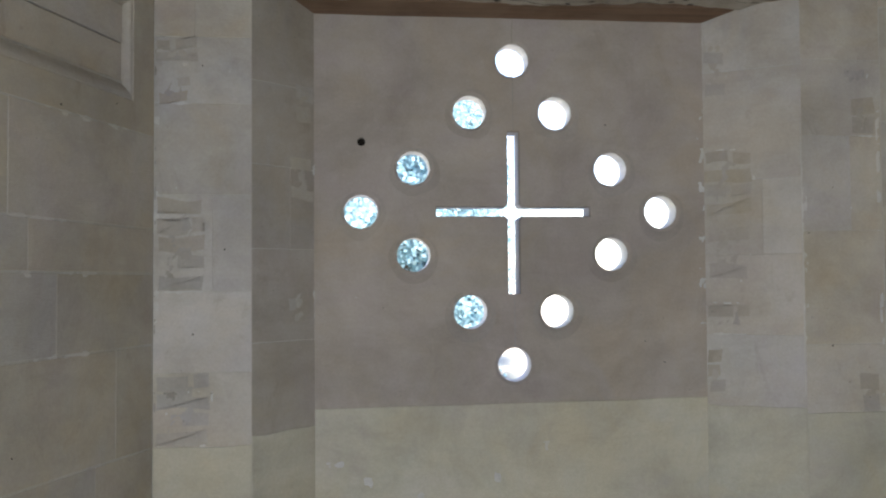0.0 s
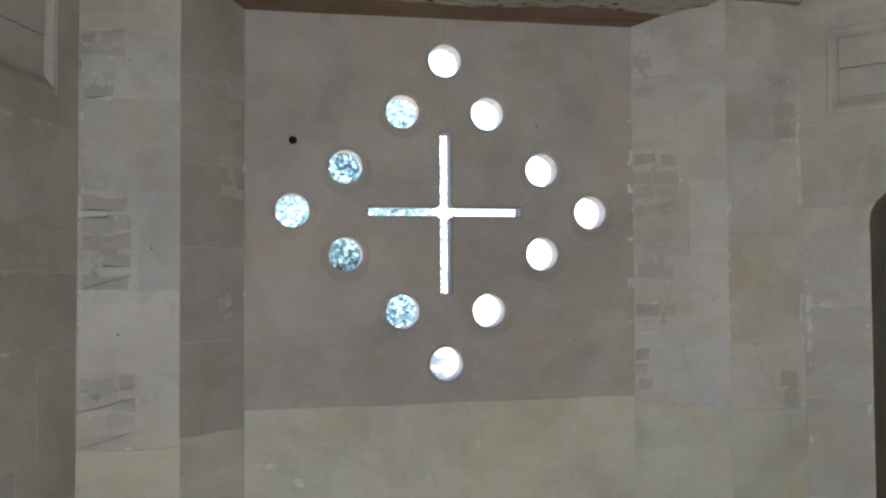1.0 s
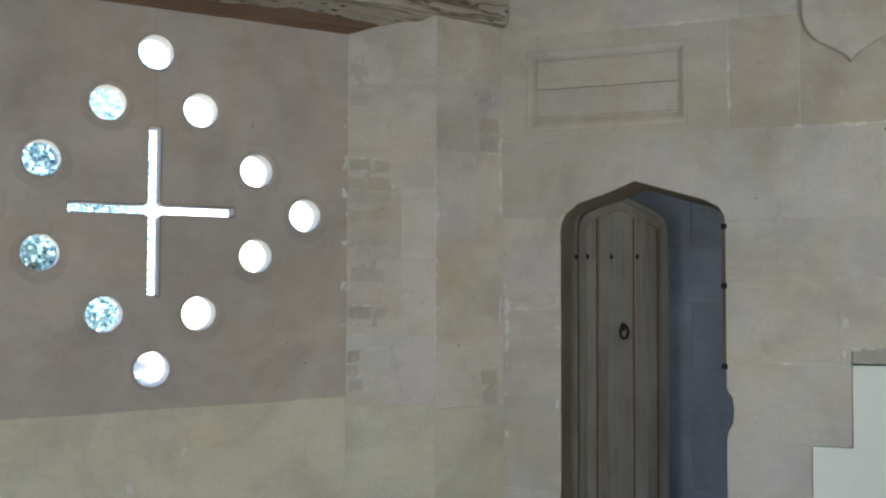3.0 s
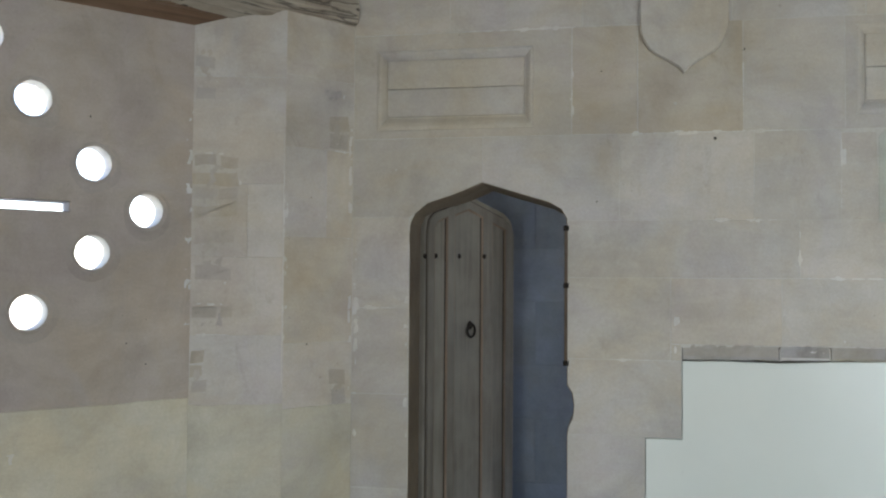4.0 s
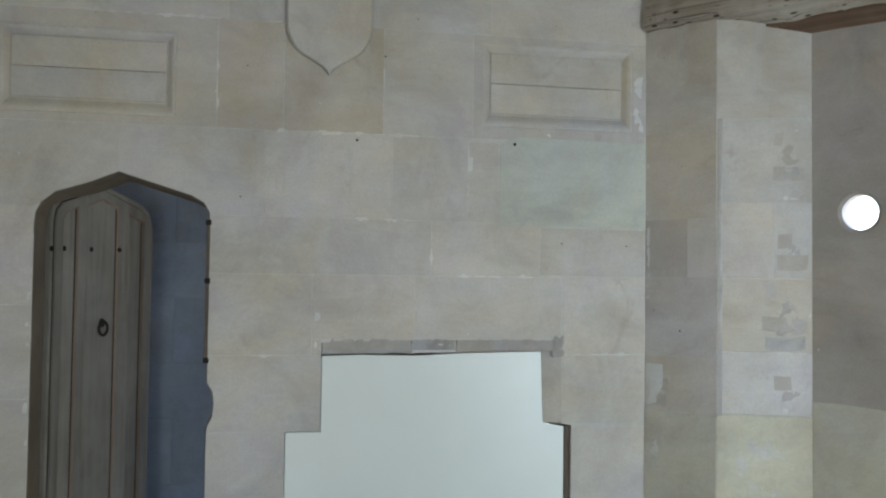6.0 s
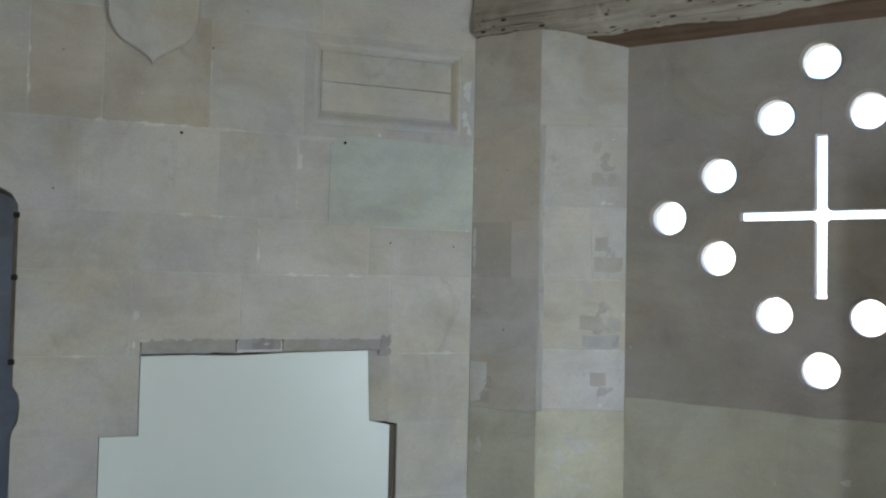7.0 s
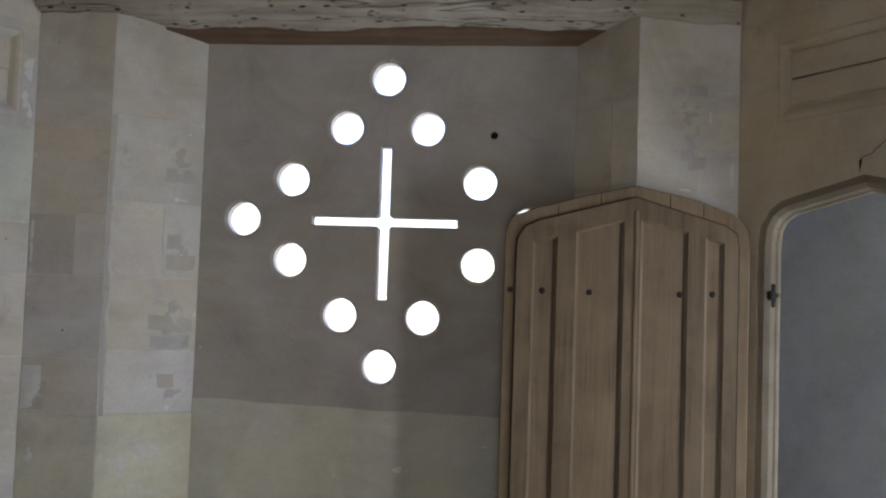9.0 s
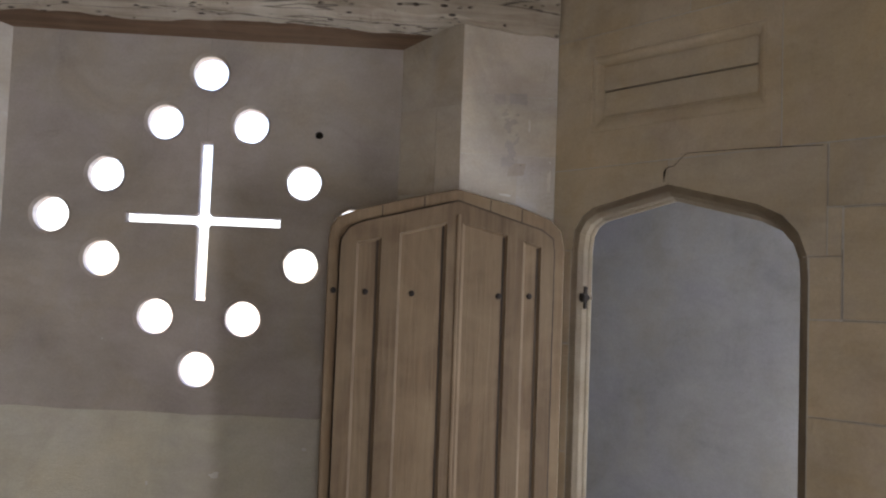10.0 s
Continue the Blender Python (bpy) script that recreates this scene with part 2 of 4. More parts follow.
def inset(poly, d):
    """The polygon (u, z), anticlockwise, moved inwards by d."""
    out, n = [], len(poly)
    for i in range(n):
        a, b, c = Vector(poly[i - 1]), Vector(poly[i]), Vector(poly[(i + 1) % n])
        e1, e2 = (b - a).normalized(), (c - b).normalized()
        n1, n2 = Vector((-e1.y, e1.x)), Vector((-e2.y, e2.x))
        k = n1 + n2
        k = k / max(k.dot(n1), 0.25)
        out.append(tuple(b + k * d))
    return out


def ccw(poly):
    s = sum(poly[i - 1][0] * poly[i][1] - poly[i][0] * poly[i - 1][1] for i in range(len(poly)))
    return list(poly) if s > 0 else list(reversed(poly))


def prism(bm, poly, y0, y1, bevel=0.0):
    """Extrude the outline (u, z) from y0 (towards the room) to y1, with a bevelled front edge."""
    poly = ccw(poly)
    rings = []
    if bevel:
        rings.append([bm.verts.new((u, y0, z)) for u, z in inset(poly, bevel)])
        rings.append([bm.verts.new((u, y0 + bevel, z)) for u, z in poly])
    else:
        rings.append([bm.verts.new((u, y0, z)) for u, z in poly])
    rings.append([bm.verts.new((u, y1, z)) for u, z in poly])
    n = len(poly)
    bm.faces.new(rings[0])
    bm.faces.new(list(reversed(rings[-1])))
    for a, b in zip(rings, rings[1:]):
        for i in range(n):
            bm.faces.new((a[i], b[i], b[(i + 1) % n], a[(i + 1) % n]))
    return bm


def slab(outer, holes, y0, y1):
    """A wall slab with openings that go through it; outlines are (u, z)."""
    bm = bmesh.new()
    edges = []
    for loop in [outer, *holes]:
        vs = [bm.verts.new((u, y0, z)) for u, z in loop]
        edges += [bm.edges.new((vs[i - 1], vs[i])) for i in range(len(vs))]
    bmesh.ops.triangle_fill(bm, use_beauty=True, use_dissolve=False, edges=edges)
    ret = bmesh.ops.extrude_face_region(bm, geom=list(bm.faces))
    bmesh.ops.translate(bm, verts=[e for e in ret["geom"] if isinstance(e, bmesh.types.BMVert)], vec=(0, y1 - y0, 0))
    return bm


def rect(u0, u1, z0, z1):
    return [(u0, z0), (u1, z0), (u1, z1), (u0, z1)]


def ring(cx, cz, r, n=32, wob=0.0, seed=0):
    return [(cx + r * (1 + wob * noise.noise((math.cos(a) * 2 + seed, math.sin(a) * 2, seed))) * math.cos(a), cz + r * (1 + wob * noise.noise((math.cos(a) * 2 + seed, math.sin(a) * 2, seed))) * math.sin(a)) for a in [2 * math.pi * k / n for k in range(n)]]


def wall_frame(x, y, az):
    """u runs to the right as seen from the room, y outwards, z up."""
    return pose(x, y, 0, 0, 0, -az)


TOP = 3.5
FRAMES = {
    "A": wall_frame(-1.579, 2.734, -48.29),
    "B": wall_frame(0.0, 2.734, 0.0),
    "C": wall_frame(1.579, 2.734, 52.93),
    "D": wall_frame(3.523, 0.160, 107.07),
    "F": wall_frame(-3.674, 0.383, -119.44),
}
LEN = {"A": 3.150, "C": 3.225, "D": 3.16, "F": 3.16}
REC = 0.239          # depth of the two window recesses
THICK = 0.11         # thickness of their stone screens


def block(wall, poly, material=None, y0=0.0, y1=0.03, bevel=0.0012, name="stone_block", label=""):
    return part(name, prism(bmesh.new(), poly, y0, y1, bevel), material or (WARMLIT if wall.name == "wall_east" else LIMESTONE), wall, label)


def jitter(poly, amp, seed):
    return [(u + amp * noise.noise((u * 7, z * 7, seed)), z + amp * noise.noise((u * 7 + 31, z * 7, seed))) for u, z in poly]


def lump(wall, u0, u1, z0, z1, material, amp, mm=None, name="lime_smear", seed=0.0, freq=16.0):
    """A thin ragged skin on the wall: a noisy sheet that comes out of the face in places only."""
    nu, nz = max(4, round((u1 - u0) / 0.012)), max(4, round((z1 - z0) / 0.012))
    bmx = bmesh.new()
    grid = []
    for i in range(nu + 1):
        col = []
        for k in range(nz + 1):
            u, z = u0 + (u1 - u0) * i / nu, z0 + (z1 - z0) * k / nz
            edge = min(1.0, 3.2 * min(i / nu, 1 - i / nu, k / nz, 1 - k / nz) + 0.12)
            h = 0.55 * noise.noise((u * freq, z * freq, seed)) + 0.3 * noise.noise((u * freq * 3, z * freq * 3, seed)) + 0.30
            col.append(bmx.verts.new((u, 0.003 - amp * max(-0.3, h) * edge * 1.6, z)))
        grid.append(col)
    for i in range(nu):
        for k in range(nz):
            bmx.faces.new((grid[i][k], grid[i + 1][k], grid[i + 1][k + 1], grid[i][k + 1]))
    return part(name, bmx, material, wall, smooth=True, m=mm)


# ---- the closed shell: ground, floor, ceiling, back wall ----
def world_pt(key, u, y=0.0):
    p = FRAMES[key] @ Vector((u, y, 0))
    return (p.x, p.y)


bm = bmesh.new()
bmesh.ops.create_grid(bm, x_segments=8, y_segments=8, size=900)
tagged(part("ground", bm, GRASS, m=pose(0, 0, -0.25)), "dry pale grass and gravel round the building", "ground", kind="structure")

CORNERS = [world_pt("F", -LEN["F"]), world_pt("A", -LEN["A"]), world_pt("A", 0), world_pt("C", 0), world_pt("D", 0), world_pt("D", LEN["D"])]


def flat(pts, z0, z1):
    b2 = bmesh.new()
    lo = [b2.verts.new((x, y, z0)) for x, y in pts]
    hi = [b2.verts.new((x, y, z1)) for x, y in pts]
    b2.faces.new(lo)
    b2.faces.new(hi)
    for i in range(len(pts)):
        b2.faces.new((lo[i - 1], lo[i], hi[i], hi[i - 1]))
    return b2


def grown(pts, k):
    return [(x * k, y * k) for x, y in pts]


tagged(part("floor", flat(grown(CORNERS, 1.55), -0.25, 0.0), FLAG), "worn stone floor of the hexagonal room", "floor", kind="structure")
tagged(part("ceiling", flat(grown(CORNERS, 1.18), TOP, TOP + 0.25), CEILING), "plain plaster ceiling", "ceiling", kind="structure")

# plain back wall
p0, p1 = Vector(CORNERS[5]), Vector(CORNERS[0])
south_len = (p1 - p0).length
south_az = math.degrees(math.atan2(-(p1 - p0).y, (p1 - p0).x))
FRAMES["E"] = wall_frame(p0.x, p0.y, south_az)
ob = part("wall_south", slab(rect(-0.15, south_len + 0.15, -0.1, TOP + 0.1), [rect(3.34, 4.24, 0.28, 1.92)], 0.0, 0.70), MORTAR, m=FRAMES["E"])
tagged(ob, "plain limewashed back wall with a window opening", "wall", kind="structure")


# ---- ashlar walls ----
def course(wall, z0, z1, us, material=None, gap=0.0045, seed=0):
    for a, b2 in zip(us, us[1:]):
        h = gap / 2
        block(wall, jitter(rect(a + h, b2 - h, z0 + h, z1 - h), 0.004, seed + a), material)


def moulded_panel(wall, u0, u1, z0, z1, seam=0.0009):
    """A sunk tablet of two boards of stone in a mitred moulded frame."""
    thing = empty("carved_panel", Matrix.Identity(4), "sunk carved stone tablet in a moulded frame", "")
    thing.parent = wall
    w = 0.050
    skin = WARMLIT if wall.name == "wall_east" else LIMESTONE

    def bar(a, b2, c, d):
        bmx = bmesh.new()
        prof = [(0.0, 0.0005), (0.04, 0.004), (0.12, 0.002), (0.28, 0.003), (0.45, 0.008), (0.60, 0.015), (0.74, 0.023), (0.84, 0.027), (0.90, 0.022), (1.0, 0.031)]
        rows = []
        for t, y in prof:
            pa = Vector(a).lerp(Vector(d), t)
            pb = Vector(b2).lerp(Vector(c), t)
            rows.append([bmx.verts.new((pa.x, y, pa.y)), bmx.verts.new((pb.x, y, pb.y))])
        for r0, r1 in zip(rows, rows[1:]):
            bmx.faces.new((r0[0], r0[1], r1[1], r1[0]))
        back = [bmx.verts.new((q.x, 0.045, q.y)) for q in (Vector(a), Vector(b2), Vector(c), Vector(d))]
        bmx.faces.new(back)
        bmx.faces.new((rows[0][0], rows[0][1], back[1], back[0]))
        bmx.faces.new((rows[-1][0], rows[-1][1], back[2], back[3]))
        return part("moulding", bmx, skin, thing)

    o = [(u0, z0), (u1, z0), (u1, z1), (u0, z1)]
    i = [(u0 + w, z0 + w * 1.5), (u1 - w, z0 + w * 1.5), (u1 - w, z1 - w), (u0 + w, z1 - w)]
    for k in range(4):
        bar(o[k], o[(k + 1) % 4], i[(k + 1) % 4], i[k])
    zm = (z0 + z1) / 2 + 0.012
    block(thing, rect(u0 - 0.01, u1 + 0.01, z0 - 0.01, z1 + 0.01), MORTAR, 0.046, 0.09, 0.0, "tablet_back")
    block(thing, rect(i[0][0] - 0.004, i[1][0] + 0.004, i[0][1] - 0.004, zm - seam), skin, 0.025, 0.05, 0.003, "tablet_face")
    block(thing, rect(i[0][0] - 0.004, i[1][0] + 0.004, zm + seam, i[2][1] + 0.004), skin, 0.0225, 0.05, 0.003, "tablet_face")
    return thing


def framed_block(wall, u0, u1, z0, z1, p):
    """A stone with the place of a tablet cut out of it."""
    part("stone_block", slab(rect(u0 + 0.0025, u1 - 0.0025, z0 + 0.0025, z1 - 0.0025), [rect(*p)], 0.0, 0.03), WARMLIT if wall.name == "wall_east" else LIMESTONE, wall)


P_B1, P_B2, P_D, P_F = (-1.462, -0.698, 2.345, 2.737), (0.735, 1.504, 2.366, 2.778), (0.205, 1.036, 2.368, 2.702), (-0.985, -0.155, 2.322, 2.735)


def peg(parent, u, y, z, r=0.011, depth=0.006, material=None, name="nail"):
    bmx = bmesh.new()
    prism(bmx, ring(u, z, r, 10), y - depth, y + 0.004, r * 0.3)
    return part(name, bmx, material or IRON, parent)


SMEARS_F = []

# -- wall with the small doorway and the blocked fireplace
DOOR_B = [(-1.296, 0.0), (-1.296, 1.845), (-1.291, 1.895), (-1.268, 1.942), (-1.208, 1.992), (-1.07, 2.036), (-0.941, 2.089), (-0.625, 1.992), (-0.565, 1.958), (-0.540, 1.915), (-0.535, 1.86), (-0.535, 1.137), (-0.511, 1.10), (-0.503, 1.045), (-0.509, 0.985), (-0.530, 0.943), (-0.535, 0.91), (-0.535, 0.0)]
HEARTH = [(-0.183, 0.0), (-0.183, 0.908), (-0.020, 0.908), (-0.020, 1.320), (0.42, 1.333), (1.147, 1.333), (1.147, 0.928), (1.198, 0.918), (1.198, 0.0)]


def lowered(loop):
    """Openings that reach the floor run on below it."""
    return [(u, -0.05 if z == 0.0 else z) for u, z in loop]


wall_b = part("wall_north", slab(rect(-1.62, 1.62, -0.1, TOP + 0.1), [lowered(DOOR_B), lowered(HEARTH), rect(*P_B1), rect(*P_B2)], 0.0014, 0.42), MORTAR, m=FRAMES["B"])
tagged(wall_b, "limewashed ashlar wall with a pointed doorway and a boarded fireplace", "wall", kind="structure")
L_, R_ = -1.579, 1.579
arch_l = [p for p in DOOR_B if p[0] <= -0.941 and p[1] >= 1.9]
arch_r = [p for p in DOOR_B if p[0] >= -0.941 and p[1] >= 1.915]
course(wall_b, 3.17, TOP, [L_, -0.95, -0.30, 0.42, 1.05, R_], seed=1)
course(wall_b, 2.815, 3.17, [L_, -1.10, -0.47, 0.21, 0.78, R_], seed=2)
course(wall_b, 2.305, 2.815, [-0.518, -0.215, 0.255], OCHRE, seed=3)
course(wall_b, 2.305, 2.815, [0.255, 0.69], seed=3)
framed_block(wall_b, L_, -0.518, 2.305, 2.815, P_B1)
framed_block(wall_b, 0.69, R_, 2.305, 2.815, P_B2)
block(wall_b, [(L_, 1.925), (-1.2975, 1.925), *arch_l, (-0.943, 2.303), (L_, 2.303)])
block(wall_b, [*arch_r, (-0.5375, 1.905), (-0.30, 1.905), (-0.30, 2.303), (-0.939, 2.303)])
course(wall_b, 1.900, 2.305, [-0.2965, 0.30, 0.670], seed=4)
course(wall_b, 1.900, 2.290, [0.670, 0.822], seed=5)
block(wall_b, jitter([(0.824, 1.886), (1.10, 1.892), (R_, 1.884), (R_, 2.312), (1.25, 2.322), (0.92, 2.318), (0.86, 2.300), (0.828, 2.27)], 0.006, 6), GREENISH, -0.0018, 0.03, 0.0012, "plaster_patch", "pale greenish plaster patch")
course(wall_b, 1.638, 1.901, [-0.533, 0.494, 1.034], seed=7)
course(wall_b, 1.645, 1.880, [1.034, R_], seed=8)
course(wall_b, 1.336, 1.638, [-0.067, 0.416, 1.147], seed=9)
course(wall_b, 1.260, 1.638, [-0.533, -0.067], seed=10)
course(wall_b, 1.262, 1.645, [1.149, R_], seed=11)
block(wall_b, [(-0.065, 1.262), (-0.022, 1.262), (-0.022, 1.334), (-0.065, 1.334)])
notch = [(-0.533, 0.912), (-0.528, 0.943), (-0.507, 0.985), (-0.501, 1.045), (-0.509, 1.10), (-0.533, 1.137)]
block(wall_b, [*reversed(notch), (-0.022, 0.912), (-0.022, 1.258), (-0.533, 1.258)])
course(wall_b, 0.926, 1.262, [1.149, R_], seed=12)
for zz, (za, zb) in enumerate(((0.56, 0.912), (0.22, 0.56), (0.0, 0.22))):
    course(wall_b, za, zb, [-0.533, -0.185], seed=20 + zz)
    course(wall_b, za, zb, [1.20, R_], seed=30 + zz)
for zz, (za, zb) in enumerate(((1.486, 1.925), (1.07, 1.486), (0.62, 1.07), (0.22, 0.62), (0.0, 0.22))):
    course(wall_b, za, zb, [L_, -1.298], seed=40 + zz)
moulded_panel(wall_b, *P_B1)
moulded_panel(wall_b, *P_B2)
half = [(-0.007, 2.574), (-0.030, 2.604), (-0.083, 2.639), (-0.135, 2.668), (-0.164, 2.693), (-0.190, 2.735), (-0.205, 2.785), (-0.207, 3.16)]
block(wall_b, half + [(-0.014 - u, z) for u, z in reversed(half[1:])], LIMESTONE, -0.030, 0.004, 0.006, "shield", "raised carved stone shield with a pointed foot")
for u, z, w, h in ((0.13, 2.275, 0.007, 0.012), (0.90, 2.285, 0.008, 0.012)):
    peg(wall_b, u, 0.0, z, w, 0.004, HOLE, "plug_hole")
peg(wall_b, 0.01, 0.0, 2.205, 0.009, 0.003, MORTAR, "lime_splash")
peg(wall_b, -0.045, 0.0, 2.44, 0.008, 0.003, MORTAR, "lime_splash")
bmx = bmesh.new()
rings = [[bmx.verts.new((u, y, z)) for u, z in inset(ccw(lowered(DOOR_B)), d)] for d, y in ((0.0005, 0.004), (0.004, 0.012), (0.004, 0.40))]
for r0, r1 in zip(rings, rings[1:]):
    for i in range(len(r0)):
        if not (r0[i].co.z < 0 and r0[i - 1].co.z < 0):
            bmx.faces.new((r0[i - 1], r0[i], r1[i], r1[i - 1]))
part("door_reveal", bmx, HANDLED, wall_b, "brown handled stone lining of the doorway")
# Added dark strip in place of the gap's shade along the jamb.
bmx = prism(bmesh.new(), rect(-0.552, -0.530, 1.235, 1.872), 0.006, 0.05, 0.003)
part("jamb_strip", bmx, DARKWOOD, wall_b, "dark strip standing for the shaded gap in the rebate")
for z in (1.238, 1.868, 1.60):
    bmx = bmesh.new()
    box(bmx, -0.556, -0.530, -0.004, 0.02, z - 0.012, z + 0.012, 0.003)
    part("iron_staple", bmx, IRON, wall_b)

# boarded fireplace
hearth = empty("fireplace_board", FRAMES["B"], "pale painted board closing a fireplace opening", "board")
bmx = bmesh.new()
prism(bmx, [(-0.18, 0.0), (-0.18, 0.904), (-0.017, 0.904), (-0.017, 1.258), (0.18, 1.262), (0.42, 1.258), (0.62, 1.268), (1.044, 1.277), (1.056, 0.935), (1.163, 0.912), (1.163, 0.0)], 0.010, 0.03, 0.002)
part("board", bmx, BOARD, hearth)
bmx = bmesh.new()
box(bmx, 1.166, 1.194, 0.012, 0.05, 0.0, 0.915, 0.004)
part("edge_batten", bmx, DARKWOOD, hearth, "brown wooden batten")
cuts = [-0.018, 0.405, 0.62, 1.146]
for k in range(3):
    us = [cuts[k] + (cuts[k + 1] - cuts[k]) * i / 14 for i in range(15)]
    low = [(u, 1.266 + 0.010 * u + 0.007 * noise.noise((u * 14, 2, k)) + 0.005 * noise.noise((u * 45, 9, k))) for u in us]
    hi = [(u, 1.330 - 0.010 * abs(noise.noise((u * 11, 5, k)))) for u in reversed(us)]
    block(wall_b, low + hi, DIRTY if k != 1 else PIERSTONE, 0.003 + 0.004 * ((k + 1) % 2), 0.04, 0.004, "lintel_stone", "broken grey lintel edge of the fireplace")
    lump(wall_b, cuts[k] + 0.005, cuts[k + 1] - 0.005, 1.285, 1.345, DIRTY, 0.005, None, "rubble_mortar", k * 3.0, 24.0)
lump(wall_b, 1.10, 1.165, 1.25, 1.37, DIRTY, 0.010, None, "rubble_mortar", 5.0, 30.0)
bmx = bmesh.new()
vs = [bmx.verts.new(q) for q in ((1.058, 0.034, 0.930), (1.1465, 0.002, 0.930), (1.1465, 0.002, 1.288), (1.052, 0.034, 1.288), (1.058, 0.08, 0.930), (1.1465, 0.08, 0.930), (1.1465, 0.08, 1.288), (1.052, 0.08, 1.288))]
for f in ((0, 1, 2, 3), (4, 5, 6, 7), (0, 1, 5, 4), (2, 3, 7, 6), (0, 3, 7, 4), (1, 2, 6, 5)):
    bmx.faces.new([vs[i] for i in f])
part("splay_stone", bmx, PIERSTONE, wall_b)
bmx = bmesh.new()
box(bmx, -0.30, 1.30, 0.44, 0.60, -0.05, 1.45)
part("chimney_back", bmx, DIRTY, wall_b)


# -- the two recessed window walls
def cross(cx, cz, hw, up, down, sv, sh):
    k = 0.012
    return [(cx - sv, cz - down), (cx + sv, cz - down), (cx + sv, cz - sh - k), (cx + sv + k, cz - sh), (cx + hw, cz - sh), (cx + hw, cz + sh), (cx + sv + k, cz + sh), (cx + sv, cz + sh + k), (cx + sv, cz + up), (cx - sv, cz + up), (cx - sv, cz + sh + k), (cx - sv - k, cz + sh), (cx - hw, cz + sh), (cx - hw, cz - sh), (cx - sv - k, cz - sh), (cx - sv, cz - sh - k)]


def beam_mesh(x0, x1, y0, y1, z0, z1, seed, sag, amp=0.022, n=110):
    bmx = bmesh.new()
    prof = [(y0 + 0.012, z0), (y0 + (y1 - y0) * 0.4, z0 - 0.018), (y1 - 0.012, z0 - 0.044), (y1, z0 - 0.034), (y1, z1), (y0, z1), (y0, z0 + (z1 - z0) * 0.55), (y0 - 0.002, z0 + (z1 - z0) * 0.3), (y0, z0 + 0.015)]
    rows = []
    for i in range(n + 1):
        x = x0 + (x1 - x0) * i / n
        row = []
        for y, z in prof:
            d = noise.noise_vector((x * 2.3 + seed, y * 9, z * 9)) * amp + noise.noise_vector((x * 11 + seed, y * 25, z * 25)) * amp * 0.4
            droop = sag * max(0.0, (x - x1 + 0.46) / 0.46) if z < (z0 + z1) / 2 else 0.0
            row.append(bmx.verts.new((x, y + d.y, z + d.z * 1.3 - droop)))
        rows.append(row)
    m2 = len(prof)
    for r0, r1 in zip(rows, rows[1:]):
        for i in range(m2):
            bmx.faces.new((r0[i], r1[i], r1[(i + 1) % m2], r0[(i + 1) % m2]))
    bmx.faces.new(rows[0])
    bmx.faces.new(list(reversed(rows[-1])))
    return bmx


def reveal_frame(a, b2):
    """A frame on the splay between two plan points (u, y), running left to right."""
    d = Vector((b2[0] - a[0], b2[1] - a[1]))
    return pose(a[0], a[1], 0, 0, 0, math.degrees(math.atan2(d.y, d.x))), d.length


